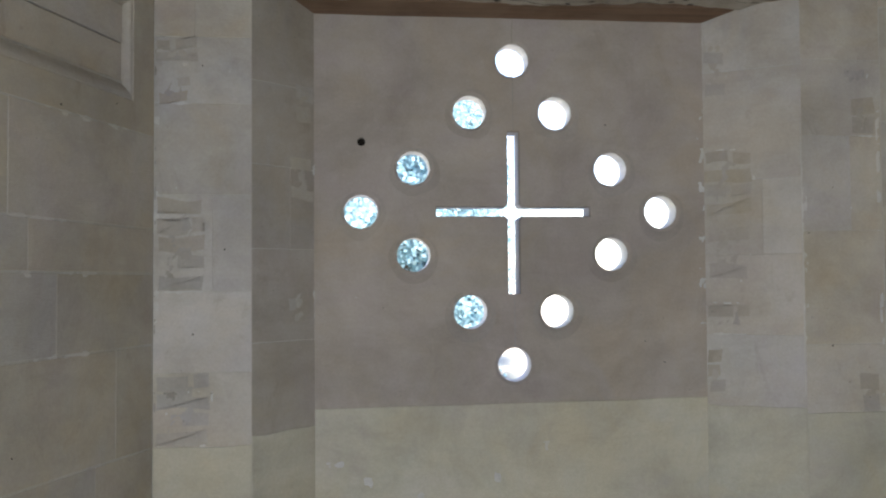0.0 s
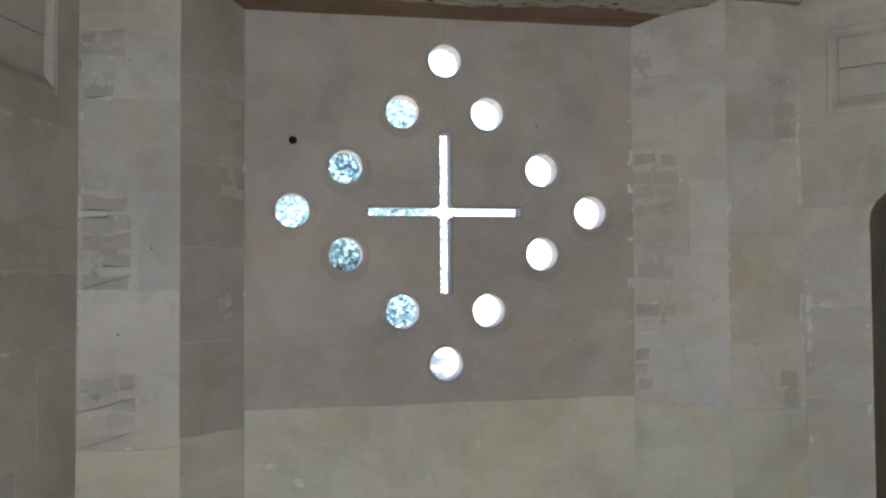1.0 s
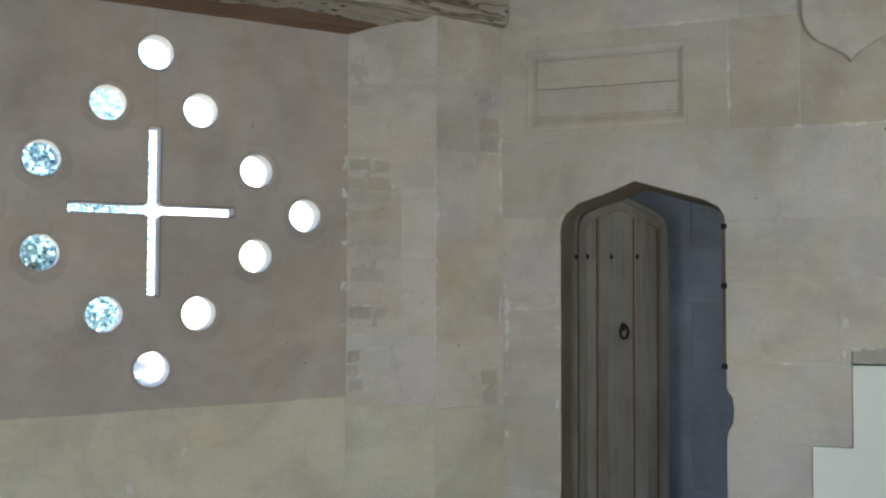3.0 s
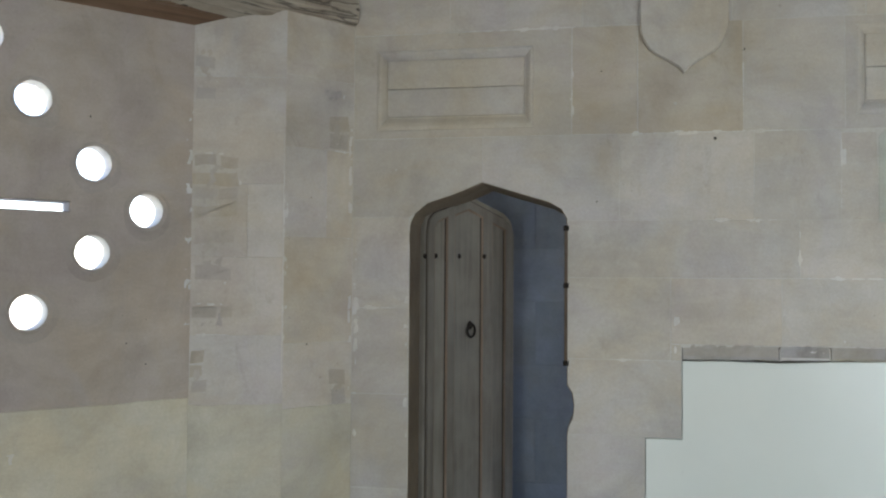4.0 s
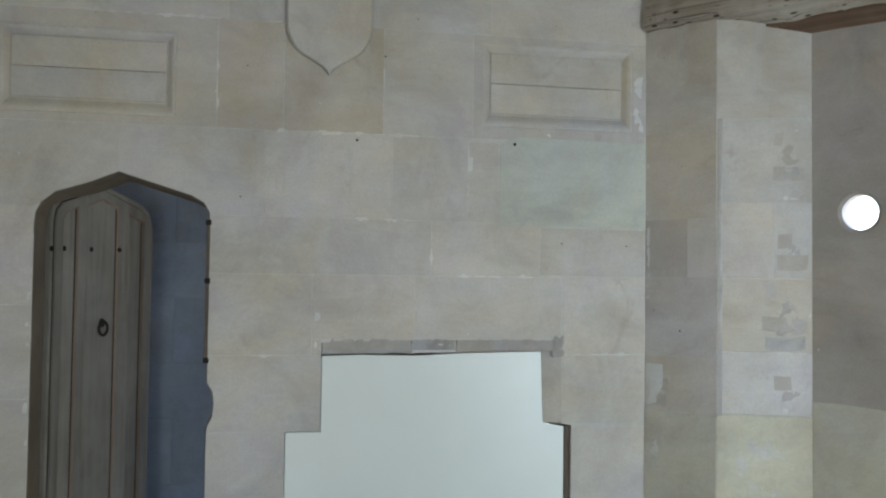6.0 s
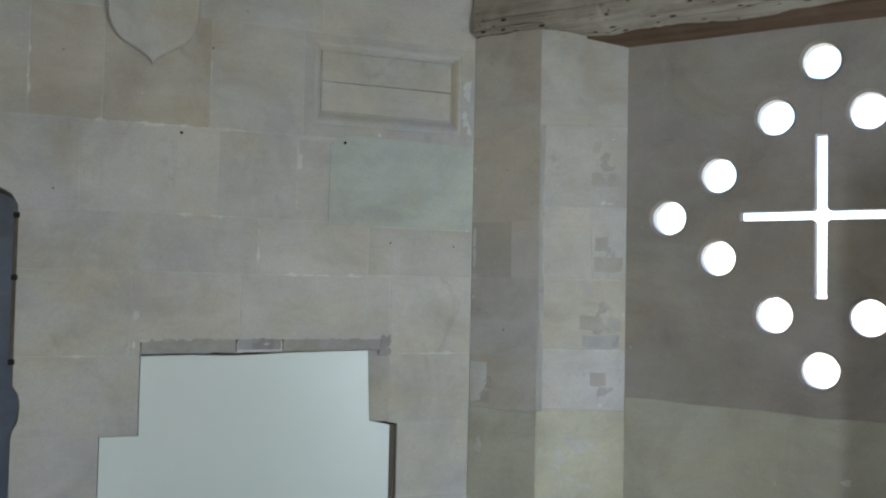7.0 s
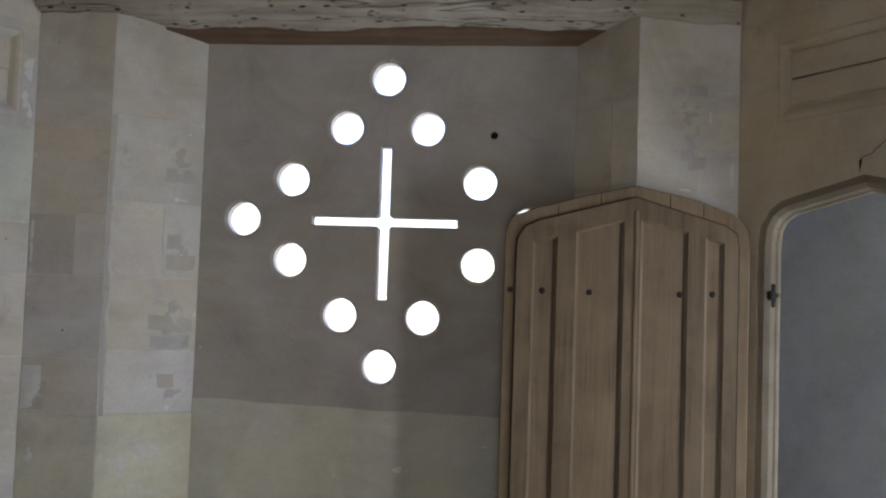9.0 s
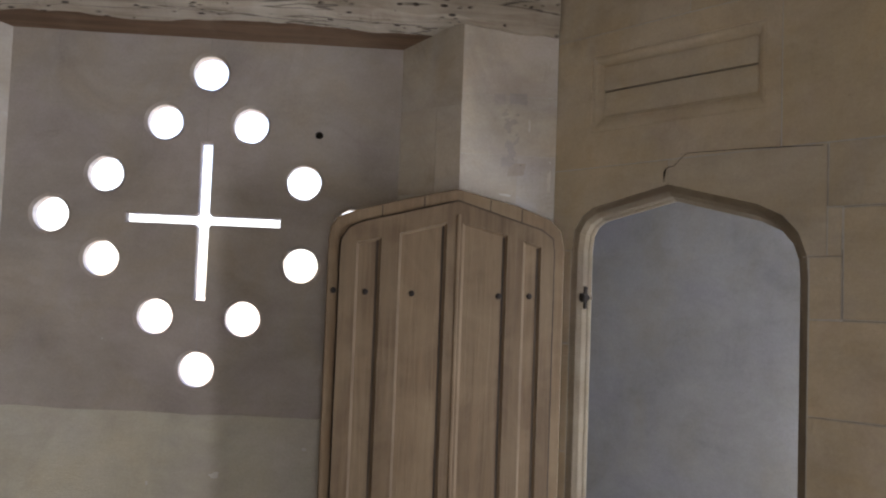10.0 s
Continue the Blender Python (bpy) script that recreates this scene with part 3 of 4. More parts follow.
def window_wall(key, name, u0, u1, al, ar, bl, br, cx, cz, peghole, dado_z, rows, patches, seed, deep, thick, radius, tail=0.25, is_northwest=True):
    wall = empty(name, FRAMES[key], "recessed stone wall with a cross and ring of round holes between splayed piers", "wall", "structure")
    # pier cores
    g = 0.0014
    for pts in ([(u0 - 0.25, 0.0 + g), (al - g, 0.0 + g), (bl - g, REC + g), (bl - g, REC + THICK + 0.15), (u0 - 0.25, REC + THICK + 0.15)], [(ar + g, 0.0 + g), (u1 + tail, 0.0 + g), (u1 + tail, REC + THICK + 0.15), (br + g, REC + THICK + 0.15), (br + g, REC + g)]):
        part("pier_core", flat(pts, -0.05, 2.885), MORTAR, wall)
    part("upper_wall", slab(rect(u0 - 0.2, u1 + 0.2, 3.12, TOP + 0.1), [], 0.0, REC + THICK + 0.15), LIMESTONE, wall)
    # pierced screen
    offs = [(0, 0.688), (0, -0.688), (-0.196, 0.450), (0.196, 0.450), (-0.452, 0.196), (0.452, 0.196), (-0.686, 0), (0.686, 0), (-0.452, -0.193), (0.452, -0.193), (-0.198, -0.450), (0.198, -0.450)]
    def loops(grow):
        out = [ring(cx + du, cz + dz, radius + grow, 40, 0.03, seed + i) for i, (du, dz) in enumerate(offs)]
        out.append(cross(cx, cz, 0.350 + grow * 0.4, 0.360 + grow * 0.4, 0.370 + grow * 0.4, 0.025 + grow * 0.3, 0.020 + grow * 0.3))
        out.append(ring(peghole[0], peghole[1], 0.019, 12))
        return out

    face, mid, cut = rect(bl - 0.02, br + 0.02, -0.05, 2.95), REC + 0.012, REC + thick
    wide, tight = loops(0.015), loops(0.0)
    bmx = slab(face, wide, REC, mid)
    # splay the arrises: the back edge of each opening in the skin follows the tight outline
    near = {}
    for a, b2 in zip(wide, tight):
        for p, q in zip(a, b2):
            near[(round(p[0], 4), round(p[1], 4))] = q
    for vx in bmx.verts:
        q = near.get((round(vx.co.x, 4), round(vx.co.z, 4)))
        if q and vx.co.y > REC + 0.005:
            vx.co.x, vx.co.z = q
    part("pierced_screen", bmx, PANELSTONE, wall, "grey brown stone slab pierced by a cross and twelve round holes")
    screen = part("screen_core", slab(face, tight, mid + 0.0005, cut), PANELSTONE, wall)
    # sides of holes and slots get the stones with daylight in their colour
    screen.data.materials.append(HOLELIGHT)
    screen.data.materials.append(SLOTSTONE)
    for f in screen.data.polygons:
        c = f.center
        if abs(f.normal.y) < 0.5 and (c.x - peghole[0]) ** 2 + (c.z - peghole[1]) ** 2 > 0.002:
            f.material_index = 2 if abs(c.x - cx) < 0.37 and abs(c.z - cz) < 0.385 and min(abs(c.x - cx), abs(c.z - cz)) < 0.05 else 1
    peg(wall, peghole[0], REC + 0.03, peghole[1], 0.022, 0.0, HOLE, "peg_hole")
    for za, zb in ((cz + 0.365, cz + 0.612), (cz + 0.762, 2.80), (cz - 0.612, cz - 0.375)):
        bmx = bmesh.new()
        pts = [(cx + 0.004 * noise.noise((z * 9, seed, 0)), z) for z in [za + (zb - za) * i / 6 for i in range(7)]]
        prism(bmx, [(u - 0.0014, z) for u, z in pts] + [(u + 0.0014, z) for u, z in reversed(pts)], REC - 0.0012, REC + 0.004)
        part("joint", bmx, DIRTY, wall)
    # dark rings round the holes, a little low, with rim shade in their colour
    for i, (du, dz) in enumerate(offs[2:] if is_northwest else ()):
        hx, hz = cx + du, cz + dz
        outer_ring = jitter(ring(hx, hz - 0.016, radius + 0.036, 40), 0.02, seed + i)
        part("damp_stain", slab(outer_ring, [ring(hx, hz, radius + 0.0165, 40)], REC - 0.0007, REC + 0.002), RINGSHADE, wall)
    # faces of the piers and splays, stone by stone
    lf, ll = reveal_frame((al, 0), (bl, REC))
    rf, rl = reveal_frame((br, REC), (ar, 0))
    faces = {"pl": (Matrix.Identity(4), u0, al), "rl": (lf, 0.0, ll), "rr": (rf, 0.0, rl), "pr": (Matrix.Identity(4), ar, u1)}
    for fk, (mm, a, b2) in faces.items():
        zs = rows[fk]
        for i, (za, zb) in enumerate(zip(zs, zs[1:])):
            cuts = [a, b2] if (i + seed) % 3 else [a, a + (b2 - a) * (0.42 if i % 2 else 0.6), b2]
            for ca, cb in zip(cuts, cuts[1:]):
                ob2 = block(wall, jitter(rect(ca + 0.0005, cb - 0.0005, za + 0.0015, zb - 0.0015), 0.0015, seed + i), SHADEDPIER if is_northwest and fk == "rl" else PIERSTONE, 0.0, 0.03, 0.0012)
                ob2.matrix_basis = mm
        for a2, b3, za, zb in patches[fk]:
            n = max(2, round((zb - za) / 0.078))
            for i in range(n):
                z0, z1 = za + (zb - za) * i / n, za + (zb - za) * (i + 1) / n
                cut = a2 + (b3 - a2) * (0.3 + 0.4 * random.random())
                for ca, cb in ((a2, cut), (cut, b3)) if i % 2 and b3 - a2 > 0.14 else ((a2, b3),):
                    if random.random() < 0.3:
                        continue
                    dense = []
                    box4 = rect(ca, cb, z0, z1)
                    for j in range(4):
                        pa, pb = Vector(box4[j]), Vector(box4[(j + 1) % 4])
                        dense += [tuple(pa.lerp(pb, t)) for t in (0.0, 0.15, 0.3, 0.45, 0.6, 0.75, 0.9)]
                    dense = jitter(jitter(inset(ccw(dense), 0.011), 0.021, seed + i * 3.7 + ca), 0.004, i)
                    ob2 = block(wall, dense, ROUGH, -0.0006, 0.02, 0.0008, "rubble_stone")
                    ob2.matrix_basis = mm
            lump(wall, a2 + (b3 - a2) * 0.15, b3 - (b3 - a2) * 0.15, za + 0.02, zb - 0.02, ROUGH, 0.006, mm, "rubble_mortar", seed + za * 9, 26.0)
            for zl in (za, zb):
                lump(wall, a2 - 0.004, b3 + 0.01, zl - 0.009, zl + 0.009, LIME, 0.0036, mm, "lime_smear", seed + zl * 3)
            lump(wall, b3 - 0.007, b3 + 0.011, za, zb, LIME, 0.0036, mm, "lime_smear", seed + za * 3)
            if b3 - a2 > 0.12:
                lump(wall, a2 + 0.01, b3 + 0.02, za - 0.015, za + 0.02, LIME, 0.004, mm, "lime_smear", seed + zb * 7)
        # thin lower wash
        zt = dado_z[fk]
        cols = [a + (b2 - a) * i / 8 for i in range(9)]
        top = [(u, zt + 0.010 * noise.noise((u * 6, seed, 1))) for u in reversed(cols)]
        ob2 = block(wall, [(a, 0.0), (b2, 0.0), *top], DADO, -0.004, 0.01, 0.002, "lower_wash", "cream limewash on the lower part")
        ob2.matrix_basis = mm
    cols = [bl + (br - bl) * i / 16 for i in range(17)]
    top = [(u, dado_z["back"][0] + (dado_z["back"][1] - dado_z["back"][0]) * (u - bl) / (br - bl) + 0.010 * noise.noise((u * 4, seed, 7))) for u in reversed(cols)]
    block(wall, [(bl, 0.0), (br, 0.0), *top], DADO, REC - 0.005, REC + 0.01, 0.003, "lower_wash", "cream limewash on the lower part")
    # timbers
    bm_ob = part("lintel_beam", beam_mesh(u0 + 0.004, u1 - 0.004, -0.035, deep, 2.888, 3.13, seed, 0.018 if is_northwest else 0.055), BEAM, None, smooth=False, m=FRAMES[key])
    tagged(bm_ob, "weathered grey oak beam with worm holes over the recess", "beam", "timbers over the recesses")
    bmx = bmesh.new()
    rowsb = []
    for i in range(41):
        u = al + (ar - al) * i / 40
        w = 0.006 * noise.noise((u * 3, seed, 2))
        rowsb.append([bmx.verts.new(q) for q in ((u, deep - 0.006, 2.838 + w), (u, REC + 0.012, 2.792 + w * 0.5), (u, REC + 0.012, 3.10), (u, deep - 0.006, 3.10))])
    for r0, r1 in zip(rowsb, rowsb[1:]):
        for k in range(4):
            bmx.faces.new((r0[k], r1[k], r1[(k + 1) % 4], r0[(k + 1) % 4]))
    bmx.faces.new(rowsb[0])
    bmx.faces.new(rowsb[-1])
    ob2 = part("lintel_board", bmx, LINTEL, None, m=FRAMES[key])
    tagged(ob2, "red brown timber board behind the lintel beam", "board", "timbers over the recesses")
    return wall


rows_a = {"pl": [0.0, 0.45, 0.943, 1.245, 1.573, 1.970, 2.345, 2.62, 2.885], "rl": [0.0, 0.5, 0.96, 1.36, 1.75, 2.10, 2.45, 2.885], "rr": [0.0, 0.5, 1.02, 1.36, 1.72, 2.06, 2.56, 2.885], "pr": [0.0, 0.45, 1.02, 1.32, 1.82, 2.24, 2.58, 2.885]}
patch_a = {"pl": [(-3.147, -3.00, 2.345, 2.46), (-3.147, -2.97, 2.50, 2.62), (-3.147, -2.94, 1.573, 1.96), (-3.147, -2.92, 0.945, 1.24)], "rl": [(0.20, 0.34, 1.95, 2.16), (0.23, 0.34, 2.30, 2.48), (0.19, 0.34, 1.40, 1.62)],
           "rr": [(0.003, 0.11, 2.44, 2.75), (0.003, 0.22, 1.90, 2.20), (0.003, 0.20, 1.60, 1.86), (0.003, 0.20, 1.36, 1.50), (0.003, 0.08, 1.08, 1.30)], "pr": [(-0.18, -0.06, 2.44, 2.55), (-0.15, -0.02, 2.24, 2.42), (-0.13, -0.02, 1.02, 1.20)]}
window_wall("A", "wall_northwest", -3.150, 0.0, -2.757, -0.371, -2.508, -0.727, -1.618, 1.920, (-2.301, 2.230), {"pl": 0.945, "rl": 0.985, "rr": 1.04, "pr": 1.02, "back": (1.055, 1.072)}, rows_a, patch_a, 11, 0.158, 0.115, 0.0750)
rows_c = {"pl": [0.0, 0.5, 0.995, 1.262, 1.645, 1.93, 2.36, 2.885], "rl": [0.0, 0.5, 1.01, 1.30, 1.645, 2.0, 2.40, 2.885], "rr": [0.0, 0.6, 1.05, 1.6, 2.1, 2.5, 2.885], "pr": [0.0, 0.5, 1.0, 1.5, 2.0, 2.28, 2.55, 2.885]}
patch_c = {"pl": [(0.01, 0.13, 1.0, 1.24)], "rl": [(0.25, 0.42, 2.02, 2.34), (0.27, 0.42, 1.68, 1.86), (0.21, 0.42, 1.30, 1.64), (0.25, 0.42, 1.03, 1.20)], "rr": [], "pr": [(2.93, 3.10, 2.10, 2.58)]}
window_wall("C", "wall_northeast", 0.0, 3.225, 0.379, 2.792, 0.739, 2.528, 1.636, 1.946, (2.150, 2.369), {"pl": 0.992, "rl": 1.005, "rr": 1.04, "pr": 1.0, "back": (1.076, 1.045)}, rows_c, patch_c, 29, 0.130, 0.075, 0.0800, 0.03, False)

# -- wall with the open oak door
DOOR_D = [(0.112, 0.0), (0.112, 1.86), (0.125, 1.945), (0.165, 2.005), (0.229, 2.042), (0.612, 2.114), (1.009, 2.012), (1.110, 1.965), (1.172, 1.900), (1.203, 1.82), (1.210, 1.74), (1.210, 0.0)]
WINDOW_D = rect(2.35, 2.95, -0.05, 1.78)
wall_d = part("wall_east", slab(rect(-0.02, LEN["D"] + 0.2, -0.1, TOP + 0.1), [lowered(DOOR_D), WINDOW_D, rect(*P_D)], 0.0014, 0.07), MORTAR, m=FRAMES["D"])
tagged(wall_d, "limewashed ashlar wall with a moulded pointed doorway and a plain one", "wall", kind="structure")
door_d = ccw(lowered(DOOR_D))
bmx = bmesh.new()
loops = [(0.0, 0.0), (0.006, 0.004), (0.026, 0.012), (0.044, 0.030), (0.052, 0.050), (0.058, 0.056), (0.061, 0.066), (0.061, 0.071)]
rings = [[bmx.verts.new((u, y, z)) for u, z in inset(door_d, d)] for d, y in loops]
for r0, r1 in zip(rings, rings[1:]):
    for i in range(len(r0)):
        if not (r0[i].co.z < 0 and r0[i - 1].co.z < 0):
            bmx.faces.new((r0[i - 1], r0[i], r1[i], r1[i - 1]))
part("door_surround", bmx, HANDLED, wall_d, "hollow moulded stone door surround")
part("wall_core", slab(rect(-0.02, LEN["D"] + 0.2, -0.1, TOP + 0.1), [lowered([(0.06, 0.0), (0.06, 2.16), (1.26, 2.16), (1.26, 0.0)]), WINDOW_D], 0.0725, 0.12), MORTAR, wall_d)
al_d = [p for p in DOOR_D if p[0] <= 0.612 and p[1] >= 1.86]
ar_d = [p for p in DOOR_D if p[0] >= 0.612 and p[1] >= 1.815]
ED = LEN["D"]
course(wall_d, 2.80, 3.15, [0.0, 0.7, 1.45, 2.2, ED], seed=51)
course(wall_d, 3.15, TOP, [0.0, 0.5, 1.1, 1.9, 2.6, ED], seed=52)
course(wall_d, 2.305, 2.80, [1.60, 2.35, ED], seed=53)
course(wall_d, 1.785, 2.303, [1.95, 2.5, ED], seed=154)
for zz, (za, zb) in enumerate(((1.257, 1.783), (0.86, 1.254), (0.42, 0.857), (0.0, 0.417))):
    course(wall_d, za, zb, [1.952, 2.348], seed=160 + zz)
    course(wall_d, za, zb, [2.952, ED], seed=170 + zz)
course(wall_d, 2.215, 2.80, [1.10, 1.60], seed=153)
framed_block(wall_d, 0.0, 1.10, 2.215, 2.80, P_D)
block(wall_d, [(0.002, 1.86), *al_d, (0.610, 2.212), (0.002, 2.212)])
block(wall_d, [*ar_d, (1.274, 1.815), (1.274, 2.212), (0.615, 2.212)])
course(wall_d, 1.985, 2.213, [1.278, 1.62, 1.948], seed=54)
course(wall_d, 1.815, 1.985, [1.278, 1.331], seed=55)
course(wall_d, 1.595, 1.812, [1.212, 1.331], seed=56)
course(wall_d, 1.597, 1.982, [1.335, 1.948], seed=57)
course(wall_d, 1.257, 1.592, [1.212, 1.75, 1.948], seed=58)
course(wall_d, 0.86, 1.254, [1.212, 1.62, 1.948], seed=59)
for zz, (za, zb) in enumerate(((0.42, 0.847), (0.0, 0.417))):
    course(wall_d, za, zb, [1.212, 1.55 + 0.15 * zz, 1.948], seed=60 + zz)
for zz, (za, zb) in enumerate(((1.45, 1.857), (0.98, 1.447), (0.45, 0.977), (0.0, 0.447))):
    course(wall_d, za, zb, [0.001, 0.110], seed=65 + zz)
moulded_panel(wall_d, *P_D, seam=0.0035)
crack = [(0.592, 2.120), (0.590, 2.165), (0.606, 2.182), (0.640, 2.186), (0.662, 2.205), (0.70, 2.232), (0.98, 2.222), (1.26, 2.205)]
bmx = bmesh.new()
prism(bmx, [(u, z - 0.0011) for u, z in crack] + [(u, z + 0.0011) for u, z in reversed(crack)], -0.0015, 0.01)
part("open_joint", bmx, HOLE, wall_d, "dark open joint over the doorway")
for u0, u1, z0, z1 in ((1.2735, 1.2775, 1.99, 2.205), (1.190, 1.330, 1.8115, 1.8155), (1.3305, 1.3345, 1.60, 1.835), (1.335, 1.62, 1.592, 1.596), (1.335, 1.50, 1.9825, 1.9855), (1.22, 1.52, 1.2545, 1.2575)):
    part("open_joint", prism(bmesh.new(), jitter(rect(u0, u1, z0, z1), 0.003, u0), -0.0012, 0.01), DIRTY, wall_d)
bmx = bmesh.new()
box(bmx, 1.176, 1.190, 0.018, 0.05, 1.105, 1.185, 0.004)
part("lock_keep", bmx, IRON, wall_d, "black iron lock keep")
for z in (1.652, 0.55):
    bmx = bmesh.new()
    prism(bmx, ring(0.152, z, 0.021, 12), 0.020, 0.08, 0.006)
    box(bmx, 0.146, 0.166, 0.034, 0.07, z - 0.05, z + 0.05, 0.004)
    part("hinge_pin", bmx, IRON, wall_d, "rusted iron hinge pin in the jamb")

for u0, u1, z in ((-0.50, 0.62, 2.305), (-1.57, -1.31, 1.486), (0.45, 1.14, 1.64), (-0.50, -0.06, 1.262), (1.15, 1.56, 1.262), (-0.05, 0.45, 1.90), (-1.10, -0.35, 2.815), (0.85, 1.45, 2.335)):
    lump(wall_b, u0, u1, z - 0.017, z + 0.017, LIME, 0.0042, None, "lime_smear", u0 * 5 + z)
for u, z0, z1 in ((0.497, 1.66, 1.90), (0.255, 2.32, 2.70), (0.40, 1.37, 1.62), (-0.518, 2.33, 2.75), (0.68, 1.92, 2.28), (-1.565, 0.7, 2.2), (1.555, 1.0, 2.75), (-1.31, 0.6, 1.8)):
    lump(wall_b, u - 0.016, u + 0.016, z0, z1, LIME, 0.004, None, "lime_smear", u * 3 + z0)
for u, z0, z1 in ((-0.012, 0.8, 2.7), (-0.36, 1.1, 2.3), (-3.135, 1.0, 2.7)):
    lump(bpy.data.objects["wall_northwest"], u - 0.018, u + 0.012, z0, z1, LIME, 0.0045, None, "lime_smear", u * 3 + z0)
lump(bpy.data.objects["wall_northwest"], -0.765, -0.715, 1.0, 2.75, LIME, 0.0045, pose(0, REC, 0), "lime_smear", 4.0)
for u, z0, z1 in ((0.018, 1.0, 2.7), (0.395, 1.0, 2.4), (3.20, 1.9, 2.7)):
    lump(bpy.data.objects["wall_northeast"], u - 0.018, u + 0.012, z0, z1, LIME, 0.0045, None, "lime_smear", u * 3 + z0)
for u0, u1, z in ((-0.95, -0.25, 1.64), (-0.9, -0.3, 1.36), (-0.86, -0.05, 2.20), (-0.95, -0.5, 1.826)):
    SMEARS_F.append((u0, u1, z))

# -- wall seen at the start of the turn
wall_f = part("wall_west", slab(rect(-LEN["F"] - 0.2, 0.02, -0.1, TOP + 0.1), [rect(*P_F)], 0.0014, 0.42), MORTAR, m=FRAMES["F"])
tagged(wall_f, "limewashed ashlar wall with a carved tablet", "wall", kind="structure")
EF = -LEN["F"]
course(wall_f, 3.15, TOP, [EF, -2.3, -1.4, -0.6, 0.0], seed=71)
course(wall_f, 2.80, 3.15, [EF, -2.6, -1.8, -0.9, 0.0], seed=72)
course(wall_f, 2.205, 2.80, [EF, -2.4, -1.25], seed=73)
framed_block(wall_f, -1.25, 0.0, 2.205, 2.80, P_F)
course(wall_f, 1.828, 2.202, [EF, -2.5, -1.7, -0.884, -0.01], seed=74)
course(wall_f, 1.650, 1.825, [EF, -2.2, -1.4, -0.784, -0.01], seed=75)
course(wall_f, 1.362, 1.646, [EF, -2.5, -1.5, -0.632, -0.01], seed=76)
course(wall_f, 0.95, 1.358, [EF, -2.3, -1.6, -0.95, -0.27, -0.01], seed=77)
course(wall_f, 0.48, 0.947, [EF, -2.5, -1.8, -1.1, -0.4, -0.01], seed=78)
course(wall_f, 0.0, 0.477, [EF, -2.2, -1.5, -0.8, -0.01], seed=79)
for u0, u1, z in SMEARS_F:
    lump(wall_f, u0, u1, z - 0.016, z + 0.016, LIME, 0.004, None, "lime_smear", u0 * 5 + z)
moulded_panel(wall_f, *P_F, seam=0.002)


# Dark strip down the corner joint; the groove's shade is put into its colour.
for z0, z1 in ((0.95, 1.30), (1.30, 1.75), (1.75, 2.30), (2.30, 2.80)):
    lump(bpy.data.objects["wall_northwest"], -3.1495, -3.138, z0, z1, DIRTY, 0.0045, None, "open_joint", z0 * 7, 22.0)


# dirty knocked spots on the pier and worn lime on the lower splay
for u, z, w, h, k in ((-3.06, 1.82, 0.12, 0.11, 1.0), (-3.05, 1.64, 0.17, 0.16, 2.0), (-3.06, 2.39, 0.09, 0.08, 3.0), (-3.07, 1.16, 0.12, 0.10, 4.0), (-3.12, 0.96, 0.05, 0.05, 5.0)):
    lump(bpy.data.objects["wall_northwest"], u - w / 2, u + w / 2, z - h / 2, z + h / 2, DIRTY, 0.0045, None, "dirt_patch", k * 7.3, 21.0)
SPLAY_C = reveal_frame((0.379, 0), (0.739, REC))[0]
for u0, u1, z0, z1 in ((0.03, 0.40, 0.55, 0.98), (0.06, 0.30, 0.35, 0.62)):
    lump(bpy.data.objects["wall_northeast"], u0, u1, z0, z1, MORTAR, 0.0055, SPLAY_C @ pose(0, -0.0035, 0), "lime_smear", z0 * 11, 15.0)
for u0, u1, z0, z1 in ((0.005, 0.10, 1.02, 1.22), (0.01, 0.09, 0.70, 0.98)):
    lump(bpy.data.objects["wall_northeast"], u0, u1, z0, z1, LIME, 0.006, pose(0, -0.003, 0), "lime_smear", z0 * 5, 18.0)
for u0, u1, z0, z1 in ((-1.579, -1.535, 1.18, 1.62), (-1.579, -1.54, 0.75, 1.15), (1.50, 1.577, 2.31, 2.74), (0.66, 0.70, 1.92, 2.30), (-0.06, -0.02, 1.20, 1.62)):
    lump(wall_b, u0, u1, z0, z1, LIME, 0.0055, None, "lime_smear", u0 * 9 + z0, 12.0)


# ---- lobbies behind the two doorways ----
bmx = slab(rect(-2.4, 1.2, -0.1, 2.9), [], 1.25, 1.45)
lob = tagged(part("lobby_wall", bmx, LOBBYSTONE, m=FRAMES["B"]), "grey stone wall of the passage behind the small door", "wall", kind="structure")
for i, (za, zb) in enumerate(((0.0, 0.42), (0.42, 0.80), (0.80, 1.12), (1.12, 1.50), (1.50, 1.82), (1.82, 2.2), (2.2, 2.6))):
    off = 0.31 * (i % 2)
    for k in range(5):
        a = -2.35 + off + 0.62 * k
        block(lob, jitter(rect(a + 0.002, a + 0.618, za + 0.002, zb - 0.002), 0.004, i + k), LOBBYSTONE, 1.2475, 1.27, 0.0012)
# Unseen end wall and ceiling, added to limit the daylight in the passage.
tagged(part("lobby_wall", slab(rect(0.0, 0.82, -0.1, 2.9), [rect(0.08, 0.74, 0.5, 2.3)], 0.0, 0.2), LOBBYSTONE, m=FRAMES["B"] @ pose(-2.15, 0.425, 0, 0, 0, 90)), "unseen end wall with an opening, limiting light in the passage", "wall", kind="structure")
tagged(part("lobby_ceiling", flat([(-2.4, 0.42), (1.2, 0.42), (1.2, 1.45), (-2.4, 1.45)], 2.6, 2.75), LOBBYSTONE, m=FRAMES["B"]), "unseen ceiling added over the stone passage", "ceiling", kind="structure")
